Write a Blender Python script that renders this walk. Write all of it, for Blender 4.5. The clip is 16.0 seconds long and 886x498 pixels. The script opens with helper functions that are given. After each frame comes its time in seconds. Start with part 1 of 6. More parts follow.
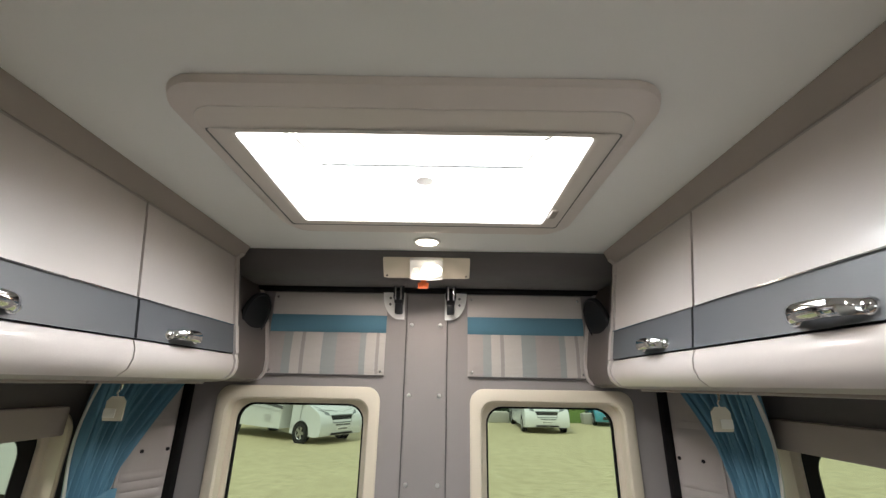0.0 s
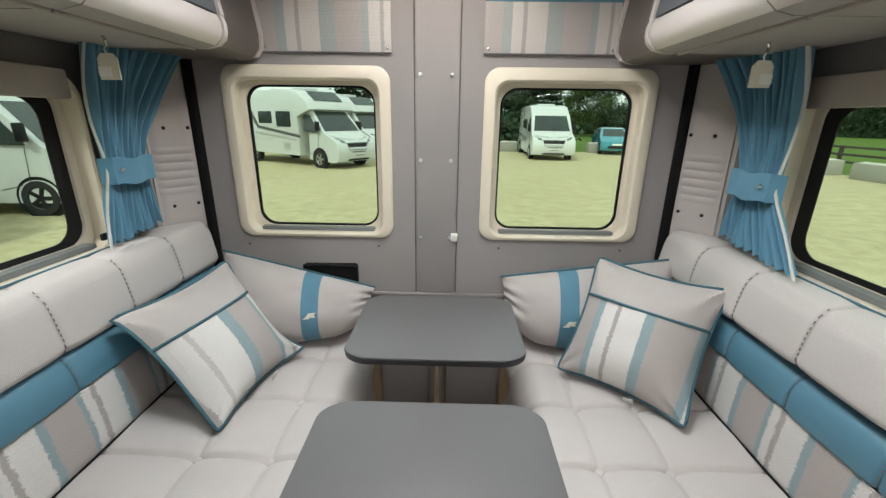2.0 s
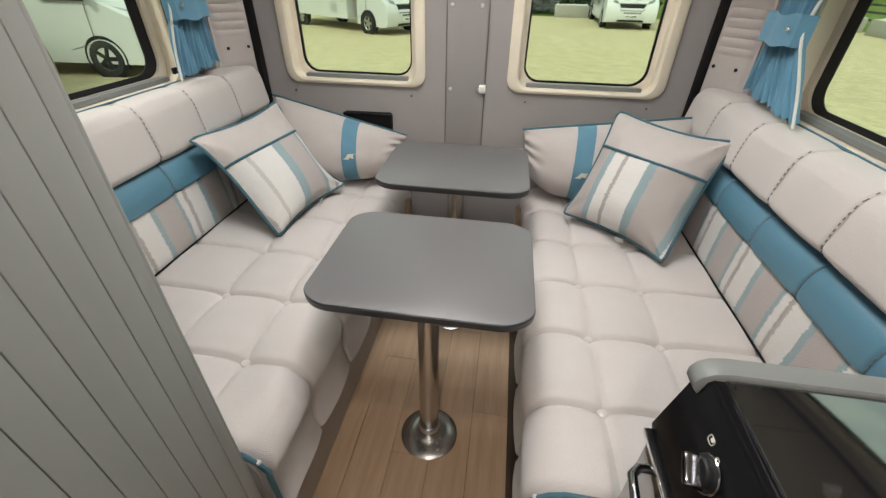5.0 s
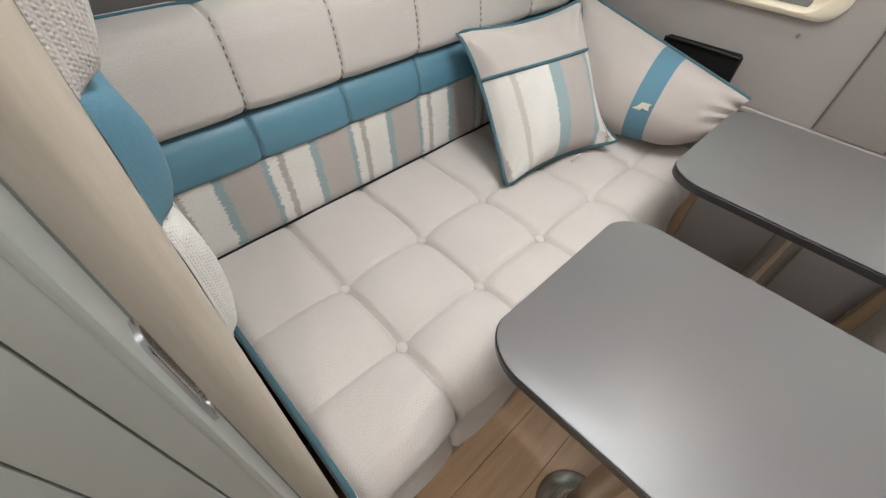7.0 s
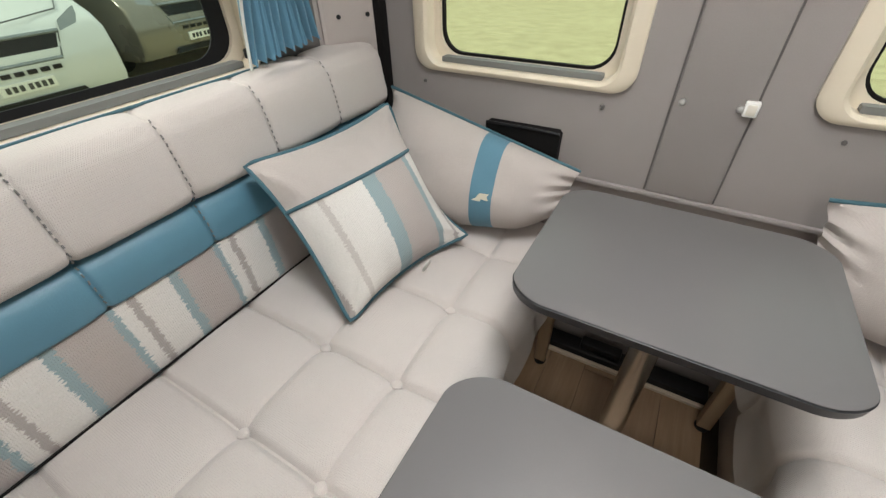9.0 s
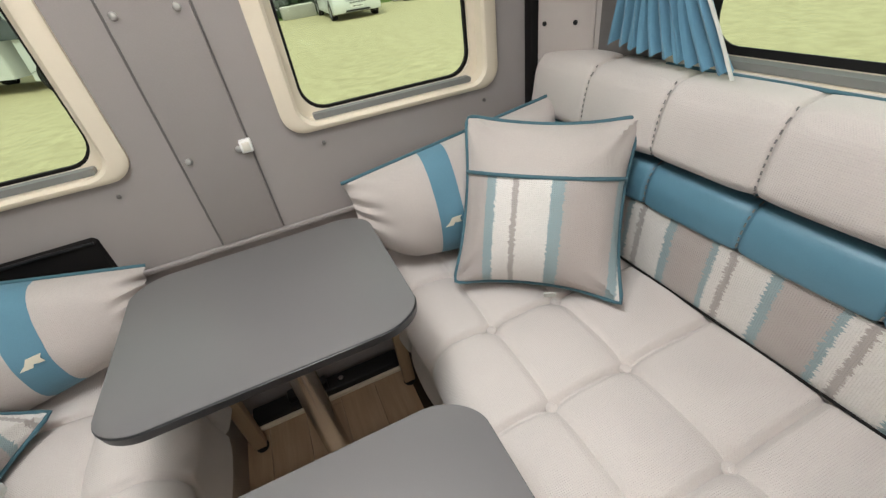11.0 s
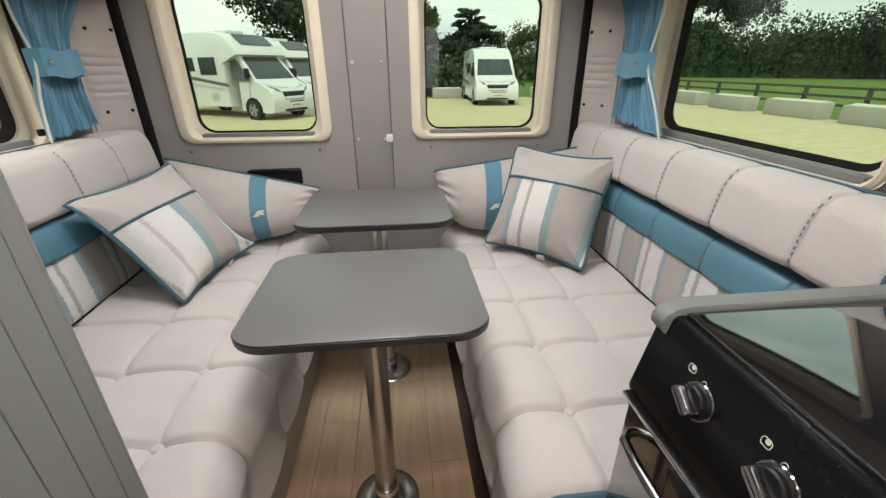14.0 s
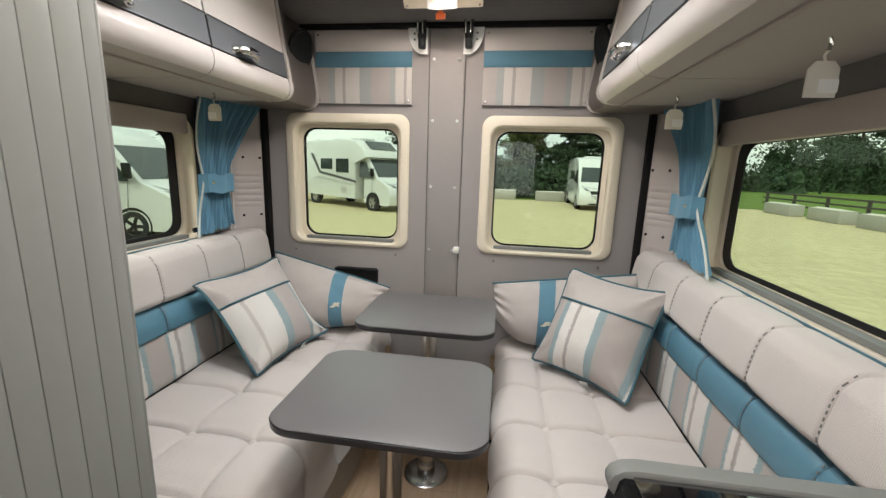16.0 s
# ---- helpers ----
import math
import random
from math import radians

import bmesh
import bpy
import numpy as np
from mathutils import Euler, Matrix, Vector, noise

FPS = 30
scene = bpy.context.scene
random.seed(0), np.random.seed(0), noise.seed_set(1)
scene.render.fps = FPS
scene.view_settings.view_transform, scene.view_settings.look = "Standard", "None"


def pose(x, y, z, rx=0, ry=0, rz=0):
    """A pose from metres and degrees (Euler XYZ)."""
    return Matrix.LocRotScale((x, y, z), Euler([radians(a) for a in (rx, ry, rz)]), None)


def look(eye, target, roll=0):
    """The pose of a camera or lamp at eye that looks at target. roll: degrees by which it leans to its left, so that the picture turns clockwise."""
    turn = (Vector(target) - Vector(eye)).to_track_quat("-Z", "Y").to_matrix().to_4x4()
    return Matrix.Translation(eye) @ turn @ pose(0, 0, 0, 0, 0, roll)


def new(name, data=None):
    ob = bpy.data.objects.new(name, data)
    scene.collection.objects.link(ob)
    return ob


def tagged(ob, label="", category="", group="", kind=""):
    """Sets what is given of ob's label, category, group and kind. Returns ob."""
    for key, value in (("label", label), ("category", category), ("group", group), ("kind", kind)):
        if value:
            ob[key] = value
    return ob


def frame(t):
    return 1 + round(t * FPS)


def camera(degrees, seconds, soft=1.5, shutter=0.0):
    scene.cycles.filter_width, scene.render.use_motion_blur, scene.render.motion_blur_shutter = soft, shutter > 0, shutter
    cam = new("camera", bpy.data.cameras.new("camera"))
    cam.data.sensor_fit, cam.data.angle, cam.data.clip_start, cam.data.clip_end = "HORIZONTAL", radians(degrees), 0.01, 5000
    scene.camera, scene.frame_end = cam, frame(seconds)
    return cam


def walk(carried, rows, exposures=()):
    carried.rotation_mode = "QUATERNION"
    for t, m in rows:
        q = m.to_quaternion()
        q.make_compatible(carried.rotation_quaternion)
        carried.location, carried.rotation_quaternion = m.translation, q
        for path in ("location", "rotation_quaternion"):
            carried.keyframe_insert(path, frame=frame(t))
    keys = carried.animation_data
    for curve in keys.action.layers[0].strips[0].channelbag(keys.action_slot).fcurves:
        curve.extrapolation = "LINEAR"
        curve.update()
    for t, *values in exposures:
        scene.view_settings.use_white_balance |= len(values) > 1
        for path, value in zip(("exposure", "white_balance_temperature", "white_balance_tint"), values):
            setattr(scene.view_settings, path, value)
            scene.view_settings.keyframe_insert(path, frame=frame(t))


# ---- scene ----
# Camera and walk
cam = camera(94.9, 16.0, soft=1.4)
PATH = [
    (0, (0.076, 0.091, 1.466), (0.069, 1.989, 2.099), 1.0),
    (0.5, (0.064, 0.116, 1.413), (0.044, 2.081, 1.786), 0.9),
    (0.6, (0.064, 0.117, 1.409), (0.044, 2.096, 1.698), 1.0),
    (1, (0.059, 0.133, 1.359), (0.035, 2.132, 1.416), 0.9),
    (1.5, (0.064, 0.151, 1.323), (0.034, 2.127, 1.02), 0.9),
    (2, (0.07, 0.16, 1.288), (0.034, 2.064, 0.677), 0.8),
    (2.5, (0.073, 0.141, 1.26), (0.02, 1.962, 0.434), 0.7),
    (3, (0.104, 0.07, 1.249), (0.017, 1.83, 0.303), 0.5),
    (3.2, (0.125, 0.036, 1.248), (0.026, 1.778, 0.272), 0.5),
    (5.3, (0.182, -0.047, 1.225), (-0.13, 1.552, 0.064), 1.3),
    (5.5, (0.161, 0.016, 1.217), (-0.219, 1.575, 0.023), 1.3),
    (6, (0.062, 0.124, 1.197), (-0.482, 1.561, -0.084), 2.9),
    (6.5, (-0.012, 0.178, 1.174), (-0.76, 1.414, -0.21), 3.8),
    (7, (-0.049, 0.297, 1.154), (-1.005, 1.275, -0.305), 2.7),
    (7.5, (-0.067, 0.393, 1.143), (-1.118, 1.187, -0.362), 2.4),
    (8, (-0.078, 0.479, 1.145), (-1.156, 1.285, -0.334), 1.2),
    (8.5, (-0.075, 0.565, 1.157), (-1.106, 1.589, -0.217), -0.7),
    (9, (-0.051, 0.613, 1.168), (-0.846, 1.961, -0.078), -1.6),
    (9.5, (-0.006, 0.641, 1.165), (-0.43, 2.221, 0.016), -3.6),
    (10.2, (0.091, 0.664, 1.17), (0.238, 2.305, 0.036), -7.3),
    (12.3, (0.186, 0.348, 1.128), (0.894, 1.791, -0.062), -7.7),
    (12.5, (0.173, 0.296, 1.123), (0.851, 1.785, -0.028), -6.8),
    (13, (0.139, 0.16, 1.111), (0.68, 1.783, 0.076), -4.5),
    (13.5, (0.12, 0.008, 1.119), (0.493, 1.744, 0.198), -2.2),
    (14, (0.118, -0.087, 1.125), (0.311, 1.729, 0.309), -0.2),
    (14.5, (0.137, -0.133, 1.132), (0.17, 1.735, 0.416), 1.1),
    (15, (0.189, -0.152, 1.158), (0.093, 1.745, 0.534), 1.8),
    (15.5, (0.238, -0.163, 1.183), (0.043, 1.758, 0.662), 2.0),
    (16, (0.28, -0.182, 1.228), (0.005, 1.76, 0.837), 1.9),
]
EXPOSURES = [(0.0, -0.06, 6300, 10), (0.8, -0.13, 6200, 8), (1.5, 0.09, 5950, 7), (2.4, 0.22, 6400, 8), (3.0, 0.23, 6500, 10), (5.3, 0.32, 6500, 10), (6.3, 0.4, 6500, 10), (8.0, 0.4, 6500, 10), (9.0, 0.29, 6500, 10), (12.3, 0.31, 6500, 10), (14.5, 0.27, 6500, 10), (16.0, 0.23, 6500, 10)]
walk(cam, [(t, look(eye, target, roll)) for t, eye, target, roll in PATH], EXPOSURES)

# World, sun and large lights
world = bpy.data.worlds.new("world")
scene.world = world
world.use_nodes = True
wn, wl = world.node_tree.nodes, world.node_tree.links
wn.clear()
w_out = wn.new("ShaderNodeOutputWorld")
w_bg = wn.new("ShaderNodeBackground")
w_sky = wn.new("ShaderNodeTexSky")
w_sky.sky_type, w_sky.sun_disc = "NISHITA", False
w_sky.sun_elevation, w_sky.sun_rotation = radians(48), radians(150)
w_sky.air_density, w_sky.dust_density = 1.6, 4.0
w_co = wn.new("ShaderNodeTexCoord")
w_map = wn.new("ShaderNodeMapping")
w_map.inputs["Scale"].default_value = (1, 1, 3.5)
w_noise = wn.new("ShaderNodeTexNoise")
w_noise.inputs["Scale"].default_value, w_noise.inputs["Detail"].default_value = 2.2, 6
w_ramp = wn.new("ShaderNodeValToRGB")
w_ramp.color_ramp.elements[0].position, w_ramp.color_ramp.elements[0].color = 0.35, (5.6, 6.3, 6.9, 1)
w_ramp.color_ramp.elements[1].position, w_ramp.color_ramp.elements[1].color = 0.68, (9.5, 9.7, 9.8, 1)
w_mix = wn.new("ShaderNodeMixRGB")
w_mix.inputs["Fac"].default_value = 0.8
wl.new(w_co.outputs["Generated"], w_map.inputs["Vector"])
wl.new(w_map.outputs["Vector"], w_noise.inputs["Vector"])
wl.new(w_noise.outputs["Fac"], w_ramp.inputs["Fac"])
wl.new(w_sky.outputs["Color"], w_mix.inputs[1])
wl.new(w_ramp.outputs["Color"], w_mix.inputs[2])
wl.new(w_mix.outputs["Color"], w_bg.inputs["Color"])
wl.new(w_bg.outputs["Background"], w_out.inputs["Surface"])
w_bg.inputs["Strength"].default_value = 0.14

sun_data = bpy.data.lights.new("sun", "SUN")
sun_data.energy, sun_data.angle, sun_data.color = 2.0, radians(12), (1.0, 0.96, 0.9)
sun = new("sun", sun_data)
sun.matrix_world = look((0, 0, 10), (2.5, 4.0, 4.6))


def area(name, eye, target, sx, sy, watts, color):
    d = bpy.data.lights.new(name, "AREA")
    d.shape, d.size, d.size_y, d.energy, d.color = "RECTANGLE", sx, sy, watts, color
    ob = new(name, d)
    ob.matrix_world = look(eye, target)
    return ob


DAY = (0.94, 1.0, 1.03)
WARM = (1.0, 0.90, 0.825)
# added lamps in place of sky light: unseen windscreen opening, then rooflight
area("windscreen_fill", (0.0, -2.95, 1.25), (0.0, 0.0, 1.0), 1.5, 0.8, 7, DAY)
area("rooflight_fill", (0.015, 0.90, 2.02), (0.015, 0.90, 0.0), 0.58, 0.40, 16, DAY)

# ---------------------------------------------------------------- materials


def base_mat(name):
    m = bpy.data.materials.new(name)
    m.use_nodes = True
    n, l = m.node_tree.nodes, m.node_tree.links
    return m, n, l, n["Principled BSDF"]


def mix_rgb(n, l, fac, a, b, blend="MIX"):
    x = n.new("ShaderNodeMixRGB")
    x.blend_type = blend
    for slot, v in ((0, fac), (1, a), (2, b)):
        if isinstance(v, bpy.types.NodeSocket):
            l.new(v, x.inputs[slot])
        elif slot == 0:
            x.inputs[0].default_value = v
        else:
            x.inputs[slot].default_value = (*v, 1)
    return x.outputs[0]


def tex_noise(n, l, vec, scale, detail=3.0, rough=0.55):
    x = n.new("ShaderNodeTexNoise")
    x.inputs["Scale"].default_value, x.inputs["Detail"].default_value = scale, detail
    x.inputs["Roughness"].default_value = rough
    l.new(vec, x.inputs["Vector"])
    return x.outputs["Fac"]


def math_node(n, l, op, a, b=0.0, c=0.0):
    x = n.new("ShaderNodeMath")
    x.operation = op
    for i, v in enumerate((a, b, c)):
        if isinstance(v, bpy.types.NodeSocket):
            l.new(v, x.inputs[i])
        else:
            x.inputs[i].default_value = v
    return x.outputs[0]


def add_bump(n, l, p, height, strength, dist):
    b = n.new("ShaderNodeBump")
    b.inputs["Strength"].default_value, b.inputs["Distance"].default_value = strength, dist
    l.new(height, b.inputs["Height"])
    l.new(b.outputs["Normal"], p.inputs["Normal"])


def coords(n):
    return n.new("ShaderNodeTexCoord").outputs["Object"]


def plain(name, col, rough=0.5, metal=0.0, var=0.06, scale=6.0, grain=180.0, bump=0.15, dist=0.0006, spec=0.5, coat=0.0, per_object=0.0):
    """Paint, plastic, laminate or metal: large soft variation, fine grain and relief."""
    m, n, l, p = base_mat(name)
    co = coords(n)
    big = tex_noise(n, l, co, scale, 4)
    dark = tuple(c * (1 - var) for c in col)
    lite = tuple(min(1, c * (1 + var)) for c in col)
    c = mix_rgb(n, l, big, dark, lite)
    fine = tex_noise(n, l, co, grain, 2)
    c = mix_rgb(n, l, math_node(n, l, "MULTIPLY", fine, var), c, tuple(v * 0.5 for v in col))
    if per_object:
        r = n.new("ShaderNodeObjectInfo").outputs["Random"]
        c = mix_rgb(n, l, math_node(n, l, "MULTIPLY", r, per_object), c, tuple(v * 0.55 for v in col))
    l.new(c, p.inputs["Base Color"])
    rr = n.new("ShaderNodeMapRange")
    rr.inputs["To Min"].default_value, rr.inputs["To Max"].default_value = max(0.02, rough - 0.06), rough + 0.06
    l.new(big, rr.inputs["Value"])
    l.new(rr.outputs[0], p.inputs["Roughness"])
    p.inputs["Metallic"].default_value = metal
    p.inputs["Specular IOR Level"].default_value = spec
    p.inputs["Coat Weight"].default_value = coat
    if bump:
        add_bump(n, l, p, fine, bump, dist)
    return m


def weave_height(n, l, co, pitch):
    """Over-and-under weave on any face: three crossed waves."""
    sep = n.new("ShaderNodeSeparateXYZ")
    l.new(co, sep.inputs[0])
    k = 2 * math.pi / pitch
    waves = [math_node(n, l, "SINE", math_node(n, l, "MULTIPLY", sep.outputs[i], k)) for i in range(3)]
    a = math_node(n, l, "MULTIPLY", waves[0], waves[1])
    b = math_node(n, l, "MULTIPLY", waves[1], waves[2])
    return math_node(n, l, "ADD", math_node(n, l, "ADD", a, b), math_node(n, l, "MULTIPLY", waves[0], waves[2]))


def fabric(name, col, pitch=0.0035, var=0.12, rough=0.9, bump=0.35, sheen=0.2):
    m, n, l, p = base_mat(name)
    co = coords(n)
    h = weave_height(n, l, co, pitch)
    big = tex_noise(n, l, co, 5, 4)
    fine = tex_noise(n, l, co, 420, 2)
    c = mix_rgb(n, l, big, tuple(v * (1 - var * 0.6) for v in col), tuple(min(1, v * (1 + var * 0.4)) for v in col))
    c = mix_rgb(n, l, math_node(n, l, "MULTIPLY", fine, var * 2.2), c, tuple(v * 0.55 for v in col))
    c = mix_rgb(n, l, math_node(n, l, "MULTIPLY_ADD", h, var * 0.3, var * 0.35), c, tuple(v * 0.6 for v in col))
    l.new(c, p.inputs["Base Color"])
    p.inputs["Roughness"].default_value = rough
    p.inputs["Sheen Weight"].default_value = sheen
    p.inputs["Sheen Roughness"].default_value = 0.5
    p.inputs["Specular IOR Level"].default_value = 0.25
    hh = math_node(n, l, "ADD", math_node(n, l, "MULTIPLY", h, 0.4), fine)
    add_bump(n, l, p, hh, bump, 0.0012)
    return m


TAUPE, WHITE, TEAL = (0.44, 0.39, 0.365), (0.74, 0.71, 0.67), (0.25, 0.36, 0.385)


def striped(name, axis, pitch, shift, flip, stops, ragged=0.07):
    """Woven stripes along one object axis, with ragged edges where the yarns cross."""
    m, n, l, p = base_mat(name)
    co = coords(n)
    sep = n.new("ShaderNodeSeparateXYZ")
    l.new(co, sep.inputs[0])
    u = sep.outputs[axis]
    mp = n.new("ShaderNodeMapping")
    mp.inputs["Scale"].default_value = tuple(8 if i == axis else 260 for i in range(3))
    l.new(co, mp.inputs["Vector"])
    rag = tex_noise(n, l, mp.outputs[0], 1.0, 3, 0.7)
    u = math_node(n, l, "MULTIPLY_ADD", u, (-1 if flip else 1) / pitch, shift)
    u = math_node(n, l, "ADD", u, math_node(n, l, "MULTIPLY_ADD", rag, ragged * 2, -ragged))
    u = math_node(n, l, "FRACT", u)
    ramp = n.new("ShaderNodeValToRGB")
    ramp.color_ramp.interpolation = "CONSTANT"
    els = ramp.color_ramp.elements
    while len(els) < len(stops):
        els.new(0.5)
    for e, (pos, col) in zip(els, stops):
        e.position, e.color = pos, (*col, 1)
    l.new(u, ramp.inputs["Fac"])
    h = weave_height(n, l, co, 0.004)
    fine = tex_noise(n, l, co, 300, 3, 0.75)
    c = mix_rgb(n, l, math_node(n, l, "MULTIPLY", fine, 0.46), ramp.outputs["Color"], (0.30, 0.27, 0.25))
    l.new(c, p.inputs["Base Color"])
    p.inputs["Roughness"].default_value = 0.92
    p.inputs["Specular IOR Level"].default_value = 0.2
    p.inputs["Sheen Weight"].default_value = 0.15
    add_bump(n, l, p, math_node(n, l, "MULTIPLY_ADD", h, 0.4, fine), 0.5, 0.002)
    return m


YARN = (0.40, 0.36, 0.34)
STOPS = [(0.0, TEAL), (0.05, WHITE), (0.155, YARN), (0.225, WHITE), (0.51, TEAL), (0.60, TAUPE), (0.985, TEAL)]
WHITE_DULL, GREY_TEAL = (0.62, 0.575, 0.53), (0.36, 0.385, 0.375)
STOPS_C = [(0.0, TAUPE), (0.13, GREY_TEAL), (0.20, WHITE_DULL), (0.28, YARN), (0.31, WHITE_DULL), (0.46, GREY_TEAL), (0.58, TAUPE), (0.78, GREY_TEAL), (0.83, WHITE_DULL), (0.915, YARN), (0.945, WHITE_DULL)]
STOPS_A = [(0.0, TAUPE), (0.05, WHITE), (0.17, (0.55, 0.51, 0.48)), (0.20, WHITE), (0.43, TEAL), (0.53, TAUPE), (0.77, TEAL), (0.82, WHITE), (0.90, YARN), (0.93, WHITE)]
STOPS_B = [(0.0, TAUPE), (0.19, TEAL), (0.245, WHITE), (0.34, YARN), (0.375, WHITE), (0.55, TEAL), (0.62, TAUPE), (0.90, TEAL), (0.955, WHITE)]


def wood(name, a, b, axis=1, rough=0.45):
    m, n, l, p = base_mat(name)
    co = coords(n)
    mp = n.new("ShaderNodeMapping")
    mp.inputs["Scale"].default_value = tuple(1.2 if i == axis else 14 for i in range(3))
    r = n.new("ShaderNodeObjectInfo").outputs["Random"]
    l.new(co, mp.inputs["Vector"])
    off = n.new("ShaderNodeCombineXYZ")
    l.new(math_node(n, l, "MULTIPLY", r, 37.0), off.inputs[0])
    l.new(math_node(n, l, "MULTIPLY", r, 11.0), off.inputs[1])
    l.new(off.outputs[0], mp.inputs["Location"])
    g = tex_noise(n, l, mp.outputs[0], 3.0, 8, 0.65)
    mp2 = n.new("ShaderNodeMapping")
    mp2.inputs["Scale"].default_value = tuple(6 if i == axis else 240 for i in range(3))
    l.new(co, mp2.inputs["Vector"])
    f = tex_noise(n, l, mp2.outputs[0], 1.0, 3, 0.6)
    ramp = n.new("ShaderNodeValToRGB")
    ramp.color_ramp.elements[0].position, ramp.color_ramp.elements[0].color = 0.3, (*b, 1)
    ramp.color_ramp.elements[1].position, ramp.color_ramp.elements[1].color = 0.7, (*a, 1)
    l.new(g, ramp.inputs["Fac"])
    c = mix_rgb(n, l, math_node(n, l, "MULTIPLY", f, 0.35), ramp.outputs["Color"], tuple(v * 0.55 for v in b))
    c = mix_rgb(n, l, math_node(n, l, "MULTIPLY", r, 0.25), c, tuple(v * 0.6 for v in a))
    l.new(c, p.inputs["Base Color"])
    p.inputs["Roughness"].default_value = rough
    add_bump(n, l, p, f, 0.2, 0.0006)
    return m


def glass_mat(name, tint):
    """Thin tinted pane: lets light straight through, with gloss that grows towards glancing angles."""
    m, n, l, p = base_mat(name)
    out = n["Material Output"]
    tr, gl, lw, mx = n.new("ShaderNodeBsdfTransparent"), n.new("ShaderNodeBsdfGlossy"), n.new("ShaderNodeLayerWeight"), n.new("ShaderNodeMixShader")
    tr.inputs["Color"].default_value = (*tint, 1)
    gl.inputs["Roughness"].default_value = 0.02
    lw.inputs["Blend"].default_value = 0.5
    k = math_node(n, l, "MULTIPLY_ADD", math_node(n, l, "POWER", lw.outputs["Facing"], 4.5), 0.5, 0.018)
    l.new(k, mx.inputs[0])
    l.new(tr.outputs[0], mx.inputs[1])
    l.new(gl.outputs[0], mx.inputs[2])
    l.new(mx.outputs[0], out.inputs["Surface"])
    return m


def glow(name, col, strength):
    m, n, l, p = base_mat(name)
    p.inputs["Base Color"].default_value = (0.8, 0.8, 0.8, 1)
    p.inputs["Emission Color"].default_value = (*col, 1)
    p.inputs["Emission Strength"].default_value = strength
    return m


